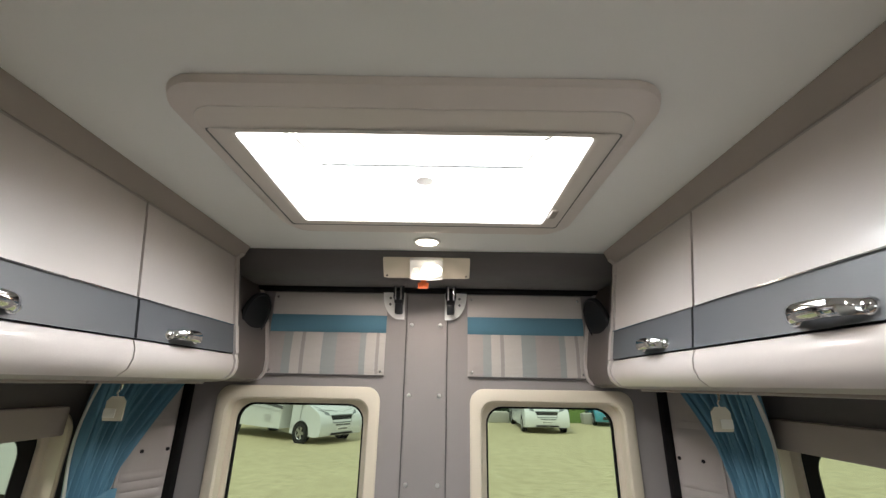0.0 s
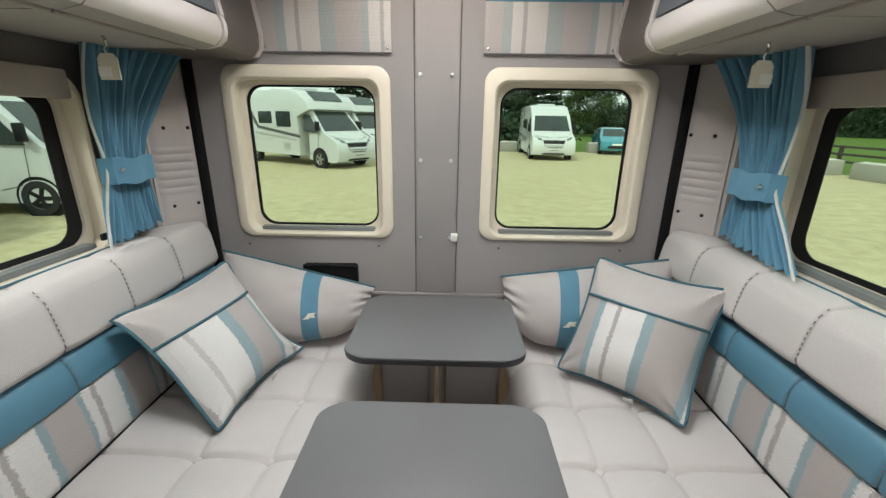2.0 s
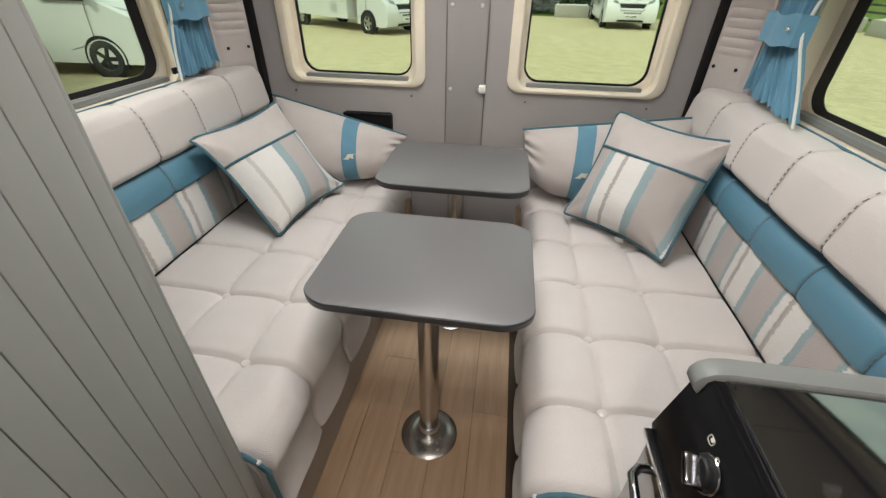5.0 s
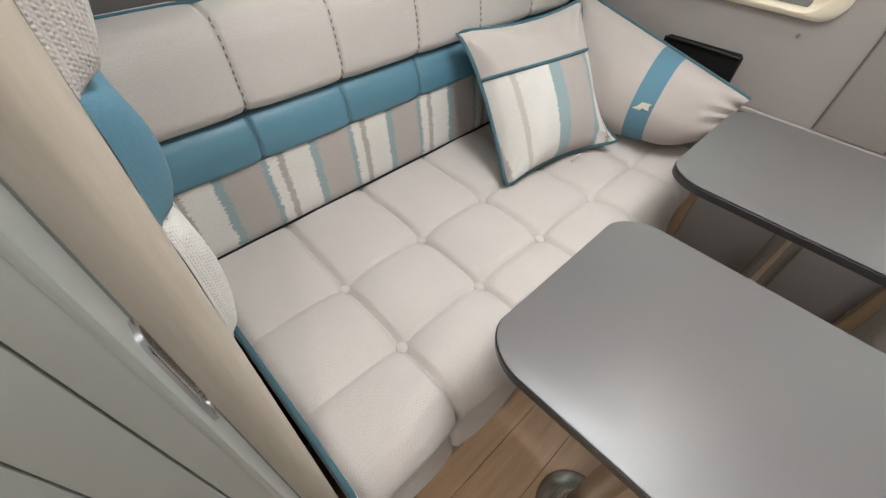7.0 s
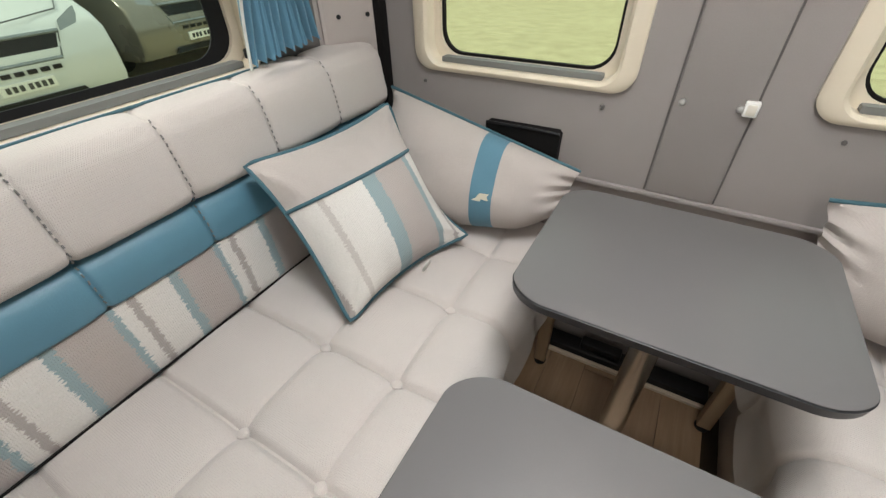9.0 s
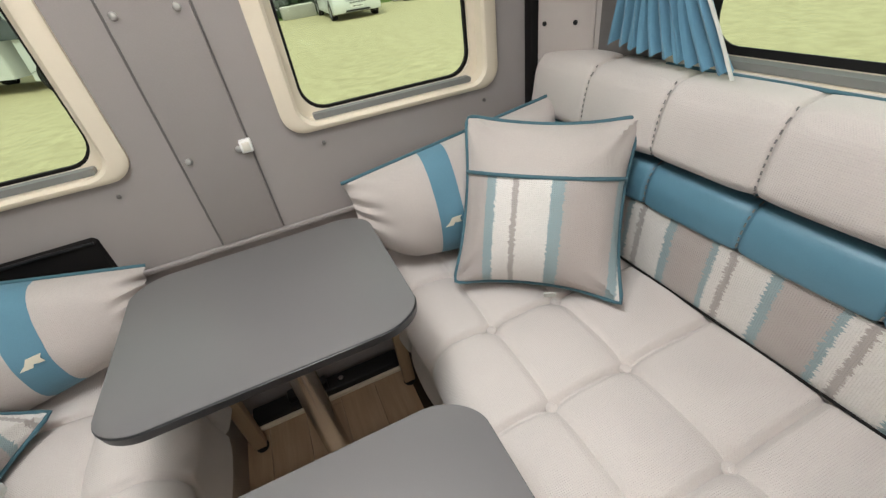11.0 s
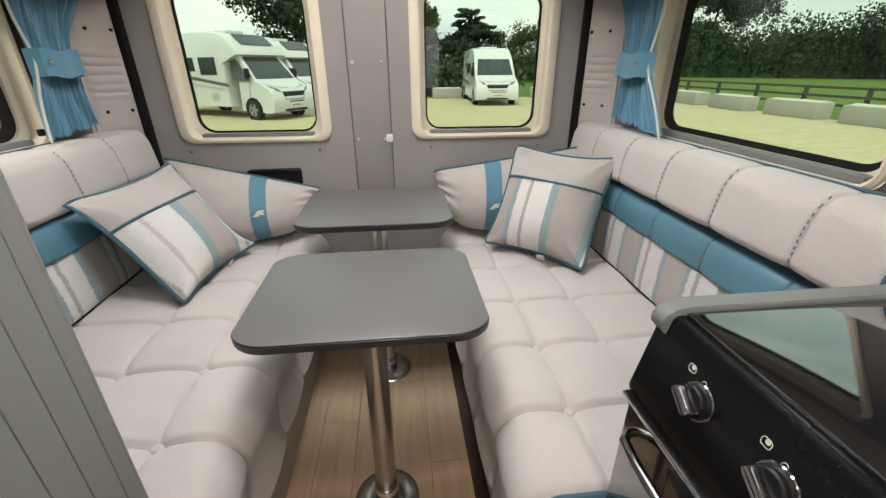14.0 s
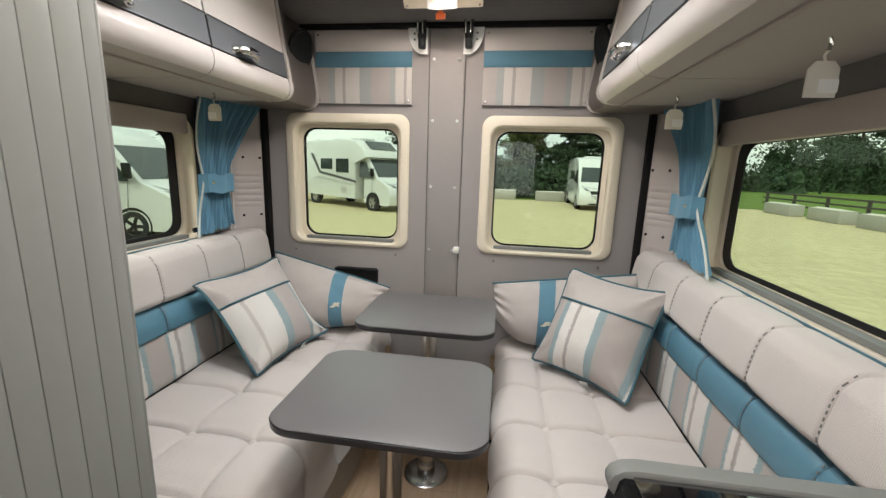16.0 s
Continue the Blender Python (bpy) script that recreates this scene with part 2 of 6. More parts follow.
M = {
    "seat": fabric("seat_weave", (0.575, 0.525, 0.495), 0.0035, 0.17, 0.9, 0.45),
    "seat_top": fabric("backrest_weave", (0.56, 0.512, 0.482), 0.0035, 0.17, 0.9, 0.45),
    "teal": fabric("teal_cloth", (0.10, 0.22, 0.295), 0.0025, 0.15, 0.7, 0.2, 0.1),
    "teal_vinyl": plain("teal_vinyl", (0.085, 0.195, 0.265), 0.45, 0, 0.1, 9, 300, 0.3, 0.0008),
    "cushion": fabric("cushion_weave", (0.50, 0.45, 0.42), 0.003, 0.2, 0.92, 0.5),
    "piping": fabric("teal_piping", (0.055, 0.125, 0.155), 0.002, 0.1, 0.75, 0.2, 0.05),
    "stitch": plain("dark_stitching", (0.17, 0.165, 0.16), 0.8, 0, 0.2),
    "curtain": fabric("curtain_cloth", (0.11, 0.25, 0.35), 0.002, 0.16, 0.85, 0.25, 0.2),
    "lining": fabric("curtain_lining", (0.55, 0.56, 0.52), 0.002, 0.1, 0.9, 0.2, 0.1),
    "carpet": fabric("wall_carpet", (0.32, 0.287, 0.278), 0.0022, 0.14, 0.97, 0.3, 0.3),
    # same carpet at 0.4 tone: shade on side walls and header put into colour
    "carpet_dark": fabric("upper_wall_carpet_shaded", (0.128, 0.116, 0.112), 0.0022, 0.14, 0.97, 0.3, 0.3),
    "pad": plain("pillar_vinyl", (0.42, 0.375, 0.35), 0.6, 0, 0.07, 7, 260, 0.3, 0.0008),
    "cream": plain("cream_plastic", (0.68, 0.60, 0.475), 0.45, 0, 0.06, 5, 220, 0.12, 0.0005),
    "ceiling": plain("ceiling_board", (0.80, 0.80, 0.77), 0.75, 0, 0.04, 3, 240, 0.25, 0.0006),
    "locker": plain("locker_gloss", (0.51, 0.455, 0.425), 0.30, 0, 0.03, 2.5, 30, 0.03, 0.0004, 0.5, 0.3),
    # locker cream, darkened to carry the shade under the lockers
    "locker_shaded": plain("locker_underside_shaded", (0.37, 0.335, 0.31), 0.6, 0, 0.05),
    "hatch": plain("rooflight_plastic", (0.68, 0.62, 0.57), 0.4, 0, 0.04, 4, 200, 0.1),
    "band": plain("grey_band", (0.095, 0.098, 0.104), 0.38, 0, 0.08, 6, 260, 0.1),
    "brown": plain("brown_end_cap", (0.115, 0.095, 0.085), 0.4, 0, 0.1, 8, 200, 0.1),
    "cornice": plain("taupe_cornice", (0.34, 0.29, 0.26), 0.55, 0, 0.07),
    "black": plain("black_plastic", (0.009, 0.009, 0.010), 0.45, 0, 0.3, 8, 220, 0.1, 0.0006, 0.3),
    "seal": plain("black_rubber", (0.009, 0.008, 0.008), 0.75, 0, 0.3, 8, 220, 0.2, 0.0006, 0.15),
    "chrome": plain("chrome", (0.66, 0.66, 0.67), 0.1, 1.0, 0.05, 5, 300, 0.02, 0.0002),
    "dark_chrome": plain("dark_chrome", (0.26, 0.26, 0.27), 0.14, 1.0, 0.08, 6, 300, 0.02, 0.0002),
    "stud": plain("bright_stud", (0.62, 0.61, 0.59), 0.3, 0.8, 0.05, 5, 300, 0.02, 0.0002),
    "steel": plain("brushed_steel", (0.55, 0.53, 0.50), 0.24, 1.0, 0.08, 12, 320, 0.08, 0.0003),
    "table": plain("grey_laminate", (0.122, 0.116, 0.116), 0.38, 0, 0.05, 4, 420, 0.25, 0.0004),
    "table_edge": plain("dark_table_edge", (0.022, 0.022, 0.024), 0.4, 0, 0.1),
    "partition": plain("grey_green_panel", (0.285, 0.292, 0.278), 0.42, 0, 0.05, 2, 260, 0.12, 0.0004),
    "groove": plain("panel_groove", (0.17, 0.173, 0.165), 0.7, 0, 0.1),
    "pale_wood": wood("pale_ash_veneer", (0.60, 0.53, 0.45), (0.43, 0.36, 0.29), 2, 0.5),
    "floor": wood("oak_plank", (0.56, 0.40, 0.265), (0.42, 0.285, 0.18), 1, 0.36),
    "floor_gap": plain("plank_joint", (0.06, 0.04, 0.025), 0.8, 0, 0.1),
    "base": plain("seat_base_board", (0.42, 0.37, 0.33), 0.6, 0, 0.07),
    "leg": wood("pine_leg", (0.42, 0.30, 0.19), (0.33, 0.22, 0.13), 2, 0.6),
    "white": plain("white_plastic", (0.78, 0.77, 0.74), 0.4, 0, 0.04),
    "orange": plain("orange_sticker", (0.85, 0.16, 0.03), 0.5, 0, 0.05),
    "hob": plain("black_glass", (0.005, 0.005, 0.006), 0.03, 0, 0.2, 5, 200, 0.0, 0.0006, 1.0, 1.0),
    "fascia": plain("black_enamel", (0.006, 0.006, 0.007), 0.25, 0, 0.25, 10, 240, 0.05, 0.0006, 0.22),
    "upstand": plain("grey_upstand", (0.17, 0.174, 0.166), 0.5, 0, 0.06),
    "card": plain("tag_card", (0.66, 0.62, 0.54), 0.6, 0, 0.06),
    "logo": plain("pale_badge", (0.62, 0.58, 0.47), 0.6, 0, 0.06),
    "glass": glass_mat("tinted_window", (0.86, 0.925, 0.82)),
    "led": glow("led_warm", (1.0, 0.86, 0.66), 14.0),
    "led_strip": glow("led_strip_white", (1.0, 0.97, 1.0), 16.0),
    # emission stands in for daylight passing through the dome
    "rooflight": glow("rooflight_acrylic_glow", (0.98, 1.0, 1.0), 1.6),
}
M["hob"].node_tree.nodes["Principled BSDF"].inputs["IOR"].default_value = 1.9
M["stripe_L"] = striped("stripe_weave_a", 1, 0.215, (0.967 - 0.740) / 0.215 + 20, False, STOPS)
M["stripe_R"] = striped("stripe_weave_b", 1, 0.215, (0.789 - 0.996) / 0.215 + 20, True, STOPS)
M["stripe_cushion"] = striped("stripe_cushion_weave", 0, 0.392, 0.5, False, STOPS_A, 0.026)
M["stripe_blind"] = striped("stripe_blind_weave", 0, 0.438, 0.5, False, STOPS_C, 0.012)

# ---------------------------------------------------------------- mesh helpers


def part(name, bm, material, parent=None, label="", smooth=True):
    """Links a bmesh, given in world metres, as one mesh object under a thing or a part."""
    bmesh.ops.recalc_face_normals(bm, faces=bm.faces[:])
    me = bpy.data.meshes.new(name)
    base = Matrix.Identity(4)
    o = parent
    while o is not None:
        base = o.matrix_basis @ base
        o = o.parent
    bm.transform(base.inverted())
    bm.to_mesh(me)
    bm.free()
    me.materials.append(M[material] if isinstance(material, str) else material)
    if smooth:
        me.shade_smooth()
        me.set_sharp_from_angle(angle=radians(38))
    ob = new(name, me)
    ob.parent = parent
    if label:
        ob["label"] = label
    return ob


def thing(name, at, label, category, group="", kind=""):
    ob = new(name)
    ob.empty_display_size = 0.05
    ob.matrix_basis = at if isinstance(at, Matrix) else Matrix.Translation(at)
    return tagged(ob, label, category, group, kind)


def setting(name, bm, material, label="", smooth=True):
    return tagged(part(name, bm, material, None, label, smooth), kind="structure")


def box(lo, hi, bev=0.0, seg=2, bm=None):
    bm = bm or bmesh.new()
    r = bmesh.ops.create_cube(bm, size=1.0)
    c = [(a + b) / 2 for a, b in zip(lo, hi)]
    s = [abs(b - a) for a, b in zip(lo, hi)]
    for v in r["verts"]:
        v.co = Vector((v.co.x * s[0] + c[0], v.co.y * s[1] + c[1], v.co.z * s[2] + c[2]))
    if bev:
        es = list({e for v in r["verts"] for e in v.link_edges})
        bmesh.ops.bevel(bm, geom=es, offset=bev, segments=seg, affect="EDGES", profile=0.5)
    return bm


def rrect(w, h, r, n=5, cx=0.0, cy=0.0):
    pts = []
    for k, (sx, sy) in enumerate(((1, 1), (-1, 1), (-1, -1), (1, -1))):
        for i in range(n + 1):
            a = math.pi / 2 * (k + i / n)
            pts.append((cx + sx * (w / 2 - r) + r * math.cos(a), cy + sy * (h / 2 - r) + r * math.sin(a)))
    return pts


def ellipse(a, b, n=20, cx=0.0, cy=0.0):
    return [(cx + a * math.cos(2 * math.pi * i / n), cy + b * math.sin(2 * math.pi * i / n)) for i in range(n)]


def plate(outer, holes, place, depth, bm=None):
    """A flat piece with holes that go through it: loops in 2D, place(u, v, w) gives the world; thickness from w=0 to w=depth."""
    bm = bm or bmesh.new()
    edges = []
    for pts in (outer, *holes):
        vs = [bm.verts.new(place(u, v, 0.0)) for u, v in pts]
        edges += [bm.edges.new((vs[i], vs[(i + 1) % len(vs)])) for i in range(len(vs))]
    fill = bmesh.ops.triangle_fill(bm, edges=edges, use_beauty=True)
    faces = [g for g in fill["geom"] if isinstance(g, bmesh.types.BMFace)]
    o, w = Vector(place(0, 0, 0)), Vector(place(0, 0, depth))
    ext = bmesh.ops.extrude_face_region(bm, geom=faces, use_keep_orig=True)
    bmesh.ops.translate(bm, vec=w - o, verts=[g for g in ext["geom"] if isinstance(g, bmesh.types.BMVert)])
    return bm


def loft(rings, closed=True, caps=True, bm=None):
    bm = bm or bmesh.new()
    rows = [[bm.verts.new(p) for p in ring] for ring in rings]
    n = len(rows[0])
    for a, b in zip(rows, rows[1:]):
        for i in range(n if closed else n - 1):
            bm.faces.new((a[i], a[(i + 1) % n], b[(i + 1) % n], b[i]))
    if caps and closed:
        bm.faces.new(rows[0][::-1])
        bm.faces.new(rows[-1])
    return bm


def tube(pts, r, n=8, bm=None, closed=False):
    pts = [Vector(p) for p in pts]
    rings = []
    up = Vector((0.13, 0.21, 0.97))
    for i, p in enumerate(pts):
        a = pts[i - 1] if (i or closed) else p
        b = pts[(i + 1) % len(pts)] if (i + 1 < len(pts) or closed) else p
        d = (b - a).normalized()
        s = d.cross(up)
        s = s.normalized() if s.length > 1e-4 else Vector((1, 0, 0))
        q = s.cross(d).normalized()
        rings.append([p + r * (math.cos(2 * math.pi * k / n) * s + math.sin(2 * math.pi * k / n) * q) for k in range(n)])
    if closed:
        rings.append(rings[0])
        bm = loft(rings, True, False, bm)
        bmesh.ops.remove_doubles(bm, verts=bm.verts[:], dist=1e-6)
        return bm
    return loft(rings, True, True, bm)


def lathe(profile, m, n=24, bm=None):
    """profile: (radius, height) pairs, turned about the local z of the pose m."""
    rings = [[m @ Vector((max(r, 1e-4) * math.cos(2 * math.pi * k / n), max(r, 1e-4) * math.sin(2 * math.pi * k / n), h)) for k in range(n)] for r, h in profile]
    return loft(rings, True, True, bm)


def extrude_y(profile, y0, y1, bm=None, closed=True, ny=1):
    """A profile of (x, z) pairs drawn out along y."""
    return loft([[(x, y0 + (y1 - y0) * k / ny, z) for x, z in profile] for k in range(ny + 1)], closed, closed, bm)


def sheet(nu, nv, fn, bm=None):
    bm = bm or bmesh.new()
    g = [[bm.verts.new(fn(i / nu, j / nv)) for j in range(nv + 1)] for i in range(nu + 1)]
    for i in range(nu):
        for j in range(nv):
            bm.faces.new((g[i][j], g[i + 1][j], g[i + 1][j + 1], g[i][j + 1]))
    return bm


def stud(at, normal, r=0.006, h=0.005, bm=None):
    m = Matrix.Translation(at) @ Vector(normal).to_track_quat("Z", "Y").to_matrix().to_4x4()
    return lathe([(r, -0.001), (r, h * 0.4), (r * 0.75, h * 0.85), (r * 0.3, h)], m, 10, bm)

# ---------------------------------------------------------------- the van: floor, walls, roof
C = 0.015                # middle of the van
REAR = 1.65              # inner face of the rear doors
WALL = 0.95              # inner face of a side wall, from the middle
ROOF = 1.90
FRONT = -3.0
WIN_Z0, WIN_Z1 = 0.925, 1.365
WIN_Y0, WIN_Y1 = 0.542, 1.275

setting("floor", box((-1.05, FRONT, -0.05), (1.08, 1.72, -0.006)), "floor_gap", "sub-floor under the oak planks")


def rear_place(u, v, w):
    return (u, REAR + w, v)


def side_place(side):
    return lambda u, v, w: (C + side * (WALL + w), u, v)


RW = [(C - 0.452, 1.152), (C + 0.452, 1.152)]   # middles of the rear windows
rear_holes = [rrect(0.53, 0.56, 0.06, 5, cx, 1.145) for cx, cz in RW]
wall_rear = setting("wall_rear", plate([(-1.02, -0.05), (1.05, -0.05), (1.05, 1.98), (-1.02, 1.98)], rear_holes, rear_place, 0.05), "carpet", "grey carpet-lined rear doors")
side_hole = rrect(WIN_Y1 - WIN_Y0 + 0.05, WIN_Z1 - WIN_Z0 + 0.05, 0.07, 5, (WIN_Y0 + WIN_Y1) / 2, (WIN_Z0 + WIN_Z1) / 2)
for side, tag in ((-1, "left"), (1, "right")):
    kitchen = [rrect(0.8, 0.42, 0.06, 5, -0.35, 1.14)] if side > 0 else []
    setting("wall_" + tag, plate([(FRONT, -0.05), (REAR + 0.05, -0.05), (REAR + 0.05, 1.98), (FRONT, 1.98)], [side_hole, *kitchen], side_place(side), 0.06), "carpet_dark", "grey carpet-lined side wall, darkened in place of shade")
setting("wall_front", plate([(-1.05, -0.05), (1.08, -0.05), (1.08, 1.98), (-1.05, 1.98)], [rrect(1.5, 0.8, 0.08, 5, 0.0, 1.25)], lambda u, v, w: (u, FRONT - w, v), 0.05), "carpet", "grey lining above and below the windscreen")
HX, HY, HW, HD = C, 0.905, 0.64, 0.455   # rooflight opening
setting("ceiling", plate([(-1.05, FRONT - 0.05), (1.08, FRONT - 0.05), (1.08, REAR + 0.05), (-1.05, REAR + 0.05)], [rrect(HW, HD, 0.02, 3, HX, HY)], lambda u, v, w: (u, v, ROOF + w), 0.04), "ceiling", "off-white roof lining board")

# Header above the rear doors
hp = [(1.41, 1.898), (1.425, 1.885), (1.455, 1.850), (1.51, 1.826), (1.58, 1.818), (1.648, 1.818), (1.648, 1.898)]
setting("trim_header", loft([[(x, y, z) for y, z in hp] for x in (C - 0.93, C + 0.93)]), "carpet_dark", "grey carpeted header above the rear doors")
setting("trim_header_seal", box((C - 0.85, 1.615, 1.800), (C + 0.85, 1.648, 1.817), 0.004), "seal", "black rubber seal along the door tops")
for side in (-1, 1):
    x = C + side * 0.845
    setting("trim_door_seal", box((x - 0.012, 1.615, 0.30), (x + 0.012, 1.648, 1.80), 0.004), "seal", "black rubber seal beside the rear door")

# Middle strip over the gap between the doors
strip = thing("door_joint_panel", (C, REAR - 0.004, 0.63), "grey carpeted joint strip between the rear doors", "panel")
part("panel", box((C - 0.074, REAR - 0.009, 0.632), (C + 0.074, REAR - 0.002, 1.795), 0.002), "carpet", strip)
for z in (0.857, 1.144, 1.428, 1.678):
    for dx in (-0.054, 0.054):
        part("stud", stud((C - 0.004 + dx, REAR - 0.009, z), (0, -1, 0), 0.0075, 0.006), "stud", strip, "bright screw cap")
for dx in (-0.0775, 0.0775):
    part("edge_gap", box((C + dx - 0.0025, REAR - 0.004, 0.632), (C + dx + 0.0015, REAR - 0.001, 1.795)), "carpet_dark", strip)
setting("trim_rear_ledge", box((C - 0.84, REAR - 0.016, 0.618), (C + 0.84, REAR - 0.003, 0.630), 0.003), "carpet", "padded ledge line below the rear door lining")
for x in (C - 0.72, C - 0.22, C + 0.24, C + 0.70):
    tagged(part("screw_cap", stud((x - 0.0, REAR - 0.001, 0.818), (0, -1, 0), 0.005), "carpet_dark", None), "small grey screw cap under a rear window", "screw cap", "rear door screw caps")
for dx in (-0.05, 0.05):
    tagged(part("screw_cap", stud((C + dx, REAR - 0.001, 0.43), (0, -1, 0), 0.005), "steel", None), "small steel screw on the lower rear lining", "screw cap", "rear door screw caps")

# ---------------------------------------------------------------- windows


def window(name, label, place, w, h, cu, cv, depth, lip, foot=None):
    """Cream moulded surround with a deep reveal, black rubber edge and a tinted pane. place(u, v, d): d goes outwards."""
    ob = new(name)
    tagged(ob, label, "window", kind="structure")
    r = 0.075
    foot = lip if foot is None else foot
    oh, ov = h + lip + foot, cv + (lip - foot) / 2
    k = min(0.035, 1.5 * foot)
    outer = rrect(w + 2 * lip, oh, r - 0.024, 6, cu, ov)
    mouth = rrect(w + 2 * lip - 0.016, oh - 0.016, r - 0.031, 6, cu, ov)
    inner, mid = rrect(w + k, h + k * 0.8, r - 0.03, 6, cu, cv), rrect(w + k + 0.014, h + k * 0.8 + 0.014, r - 0.026, 6, cu, cv)
    back = rrect(w, h, r - 0.015, 6, cu, cv)
    rings = [[place(u, v, d) for u, v in loop] for loop, d in ((outer, 0.0), (outer, -0.010), (mouth, -0.016), (mid, -0.016), (inner, -0.009), (inner, depth * 0.55), (back, depth * 0.62), (back, depth))]
    part("window_frame", loft(rings, True, False), "cream", ob, "cream moulded plastic surround")
    part("rubber_edge", loft([[place(u, v, d) for u, v in lp] for lp, d in ((rrect(w + 0.002, h + 0.002, r - 0.015, 6, cu, cv), depth * 0.80), (rrect(w - 0.014, h - 0.014, r - 0.02, 6, cu, cv), depth * 0.80), (rrect(w - 0.014, h - 0.014, r - 0.02, 6, cu, cv), depth * 1.02))], True, False), "seal", ob, "black rubber edge")
    pane = part("pane", plate(rrect(w - 0.002, h - 0.002, r - 0.016, 6, cu, cv), [], lambda u, v, d: place(u, v, depth * 0.9 + d), 0.004), "glass", ob, "green-tinted glass")
    pane.visible_shadow = False
    part("window_sill", plate(rrect(w - 0.03, 0.014, 0.004, 2, cu, cv - h / 2 - 0.006), [], lambda u, v, d: place(u, v, depth * 0.15 + d), depth * 0.45), "upstand", ob, "grey channel along the foot of the window")
    return ob


for i, (cx, cz) in enumerate(RW):
    window("window_%d" % (i + 1), "cream-framed rear door window with green-tinted glass", rear_place, 0.462, 0.508, cx, 1.140, 0.05, 0.060, 0.033)
for i, side in enumerate((-1, 1)):
    ob = window("window_%d" % (i + 3), "long cream-framed side window with green-tinted glass", side_place(side), WIN_Y1 - WIN_Y0 - 0.02, WIN_Z1 - WIN_Z0 - 0.02, (WIN_Y0 + WIN_Y1) / 2, (WIN_Z0 + WIN_Z1) / 2, 0.062, 0.028)
    sp = side_place(side)
    part("black_border", plate(rrect(WIN_Y1 - WIN_Y0 - 0.022, WIN_Z1 - WIN_Z0 - 0.022, 0.058, 6, (WIN_Y0 + WIN_Y1) / 2, (WIN_Z0 + WIN_Z1) / 2), [rrect(WIN_Y1 - WIN_Y0 - 0.070, WIN_Z1 - WIN_Z0 - 0.064, 0.055, 6, (WIN_Y0 + WIN_Y1) / 2 - 0.018, (WIN_Z0 + WIN_Z1) / 2 - 0.006)], lambda u, v, d: sp(u, v, 0.0475 + d), 0.003), "black", ob, "black printed border of the glass")
    part("catch", box((min(C + side * 0.925, C + side * 0.935), 1.24, 0.945), (max(C + side * 0.925, C + side * 0.935), 1.262, 0.965), 0.003), "black", ob, "small black blind catch")
    part("blind_cassette", box((min(C + side * 0.925, C + side * 0.955), WIN_Y0, WIN_Z1 - 0.042), (max(C + side * 0.925, C + side * 0.955), WIN_Y1 - 0.02, WIN_Z1 + 0.03), 0.006), "cornice", ob, "taupe blind cassette over the window")
kw = window("window_5", "cream-framed window above the kitchen worktop", side_place(1), 0.76, 0.38, -0.35, 1.14, 0.062, 0.02)

# ---------------------------------------------------------------- floor planks (oak boards, laid along the van)
plank_w, plank_l = 0.118, 0.92
plank_mesh = {}


def plank(x0, y0, length, parent):
    key = round(length, 3)
    if key not in plank_mesh:
        bm = box((0.0006, 0.0006, -0.006), (plank_w - 0.0006, length - 0.0006, 0.0), 0.0008, 1)
        me = bpy.data.meshes.new("plank")
        bm.to_mesh(me)
        bm.free()
        me.materials.append(M["floor"])
        plank_mesh[key] = me
    ob = new("plank", plank_mesh[key])
    ob.location, ob.parent = (x0, y0, 0), parent
    return ob


# ---------------------------------------------------------------- seats with buttons
BUTTON_Y = (0.53, 0.747, 0.965, 1.19)


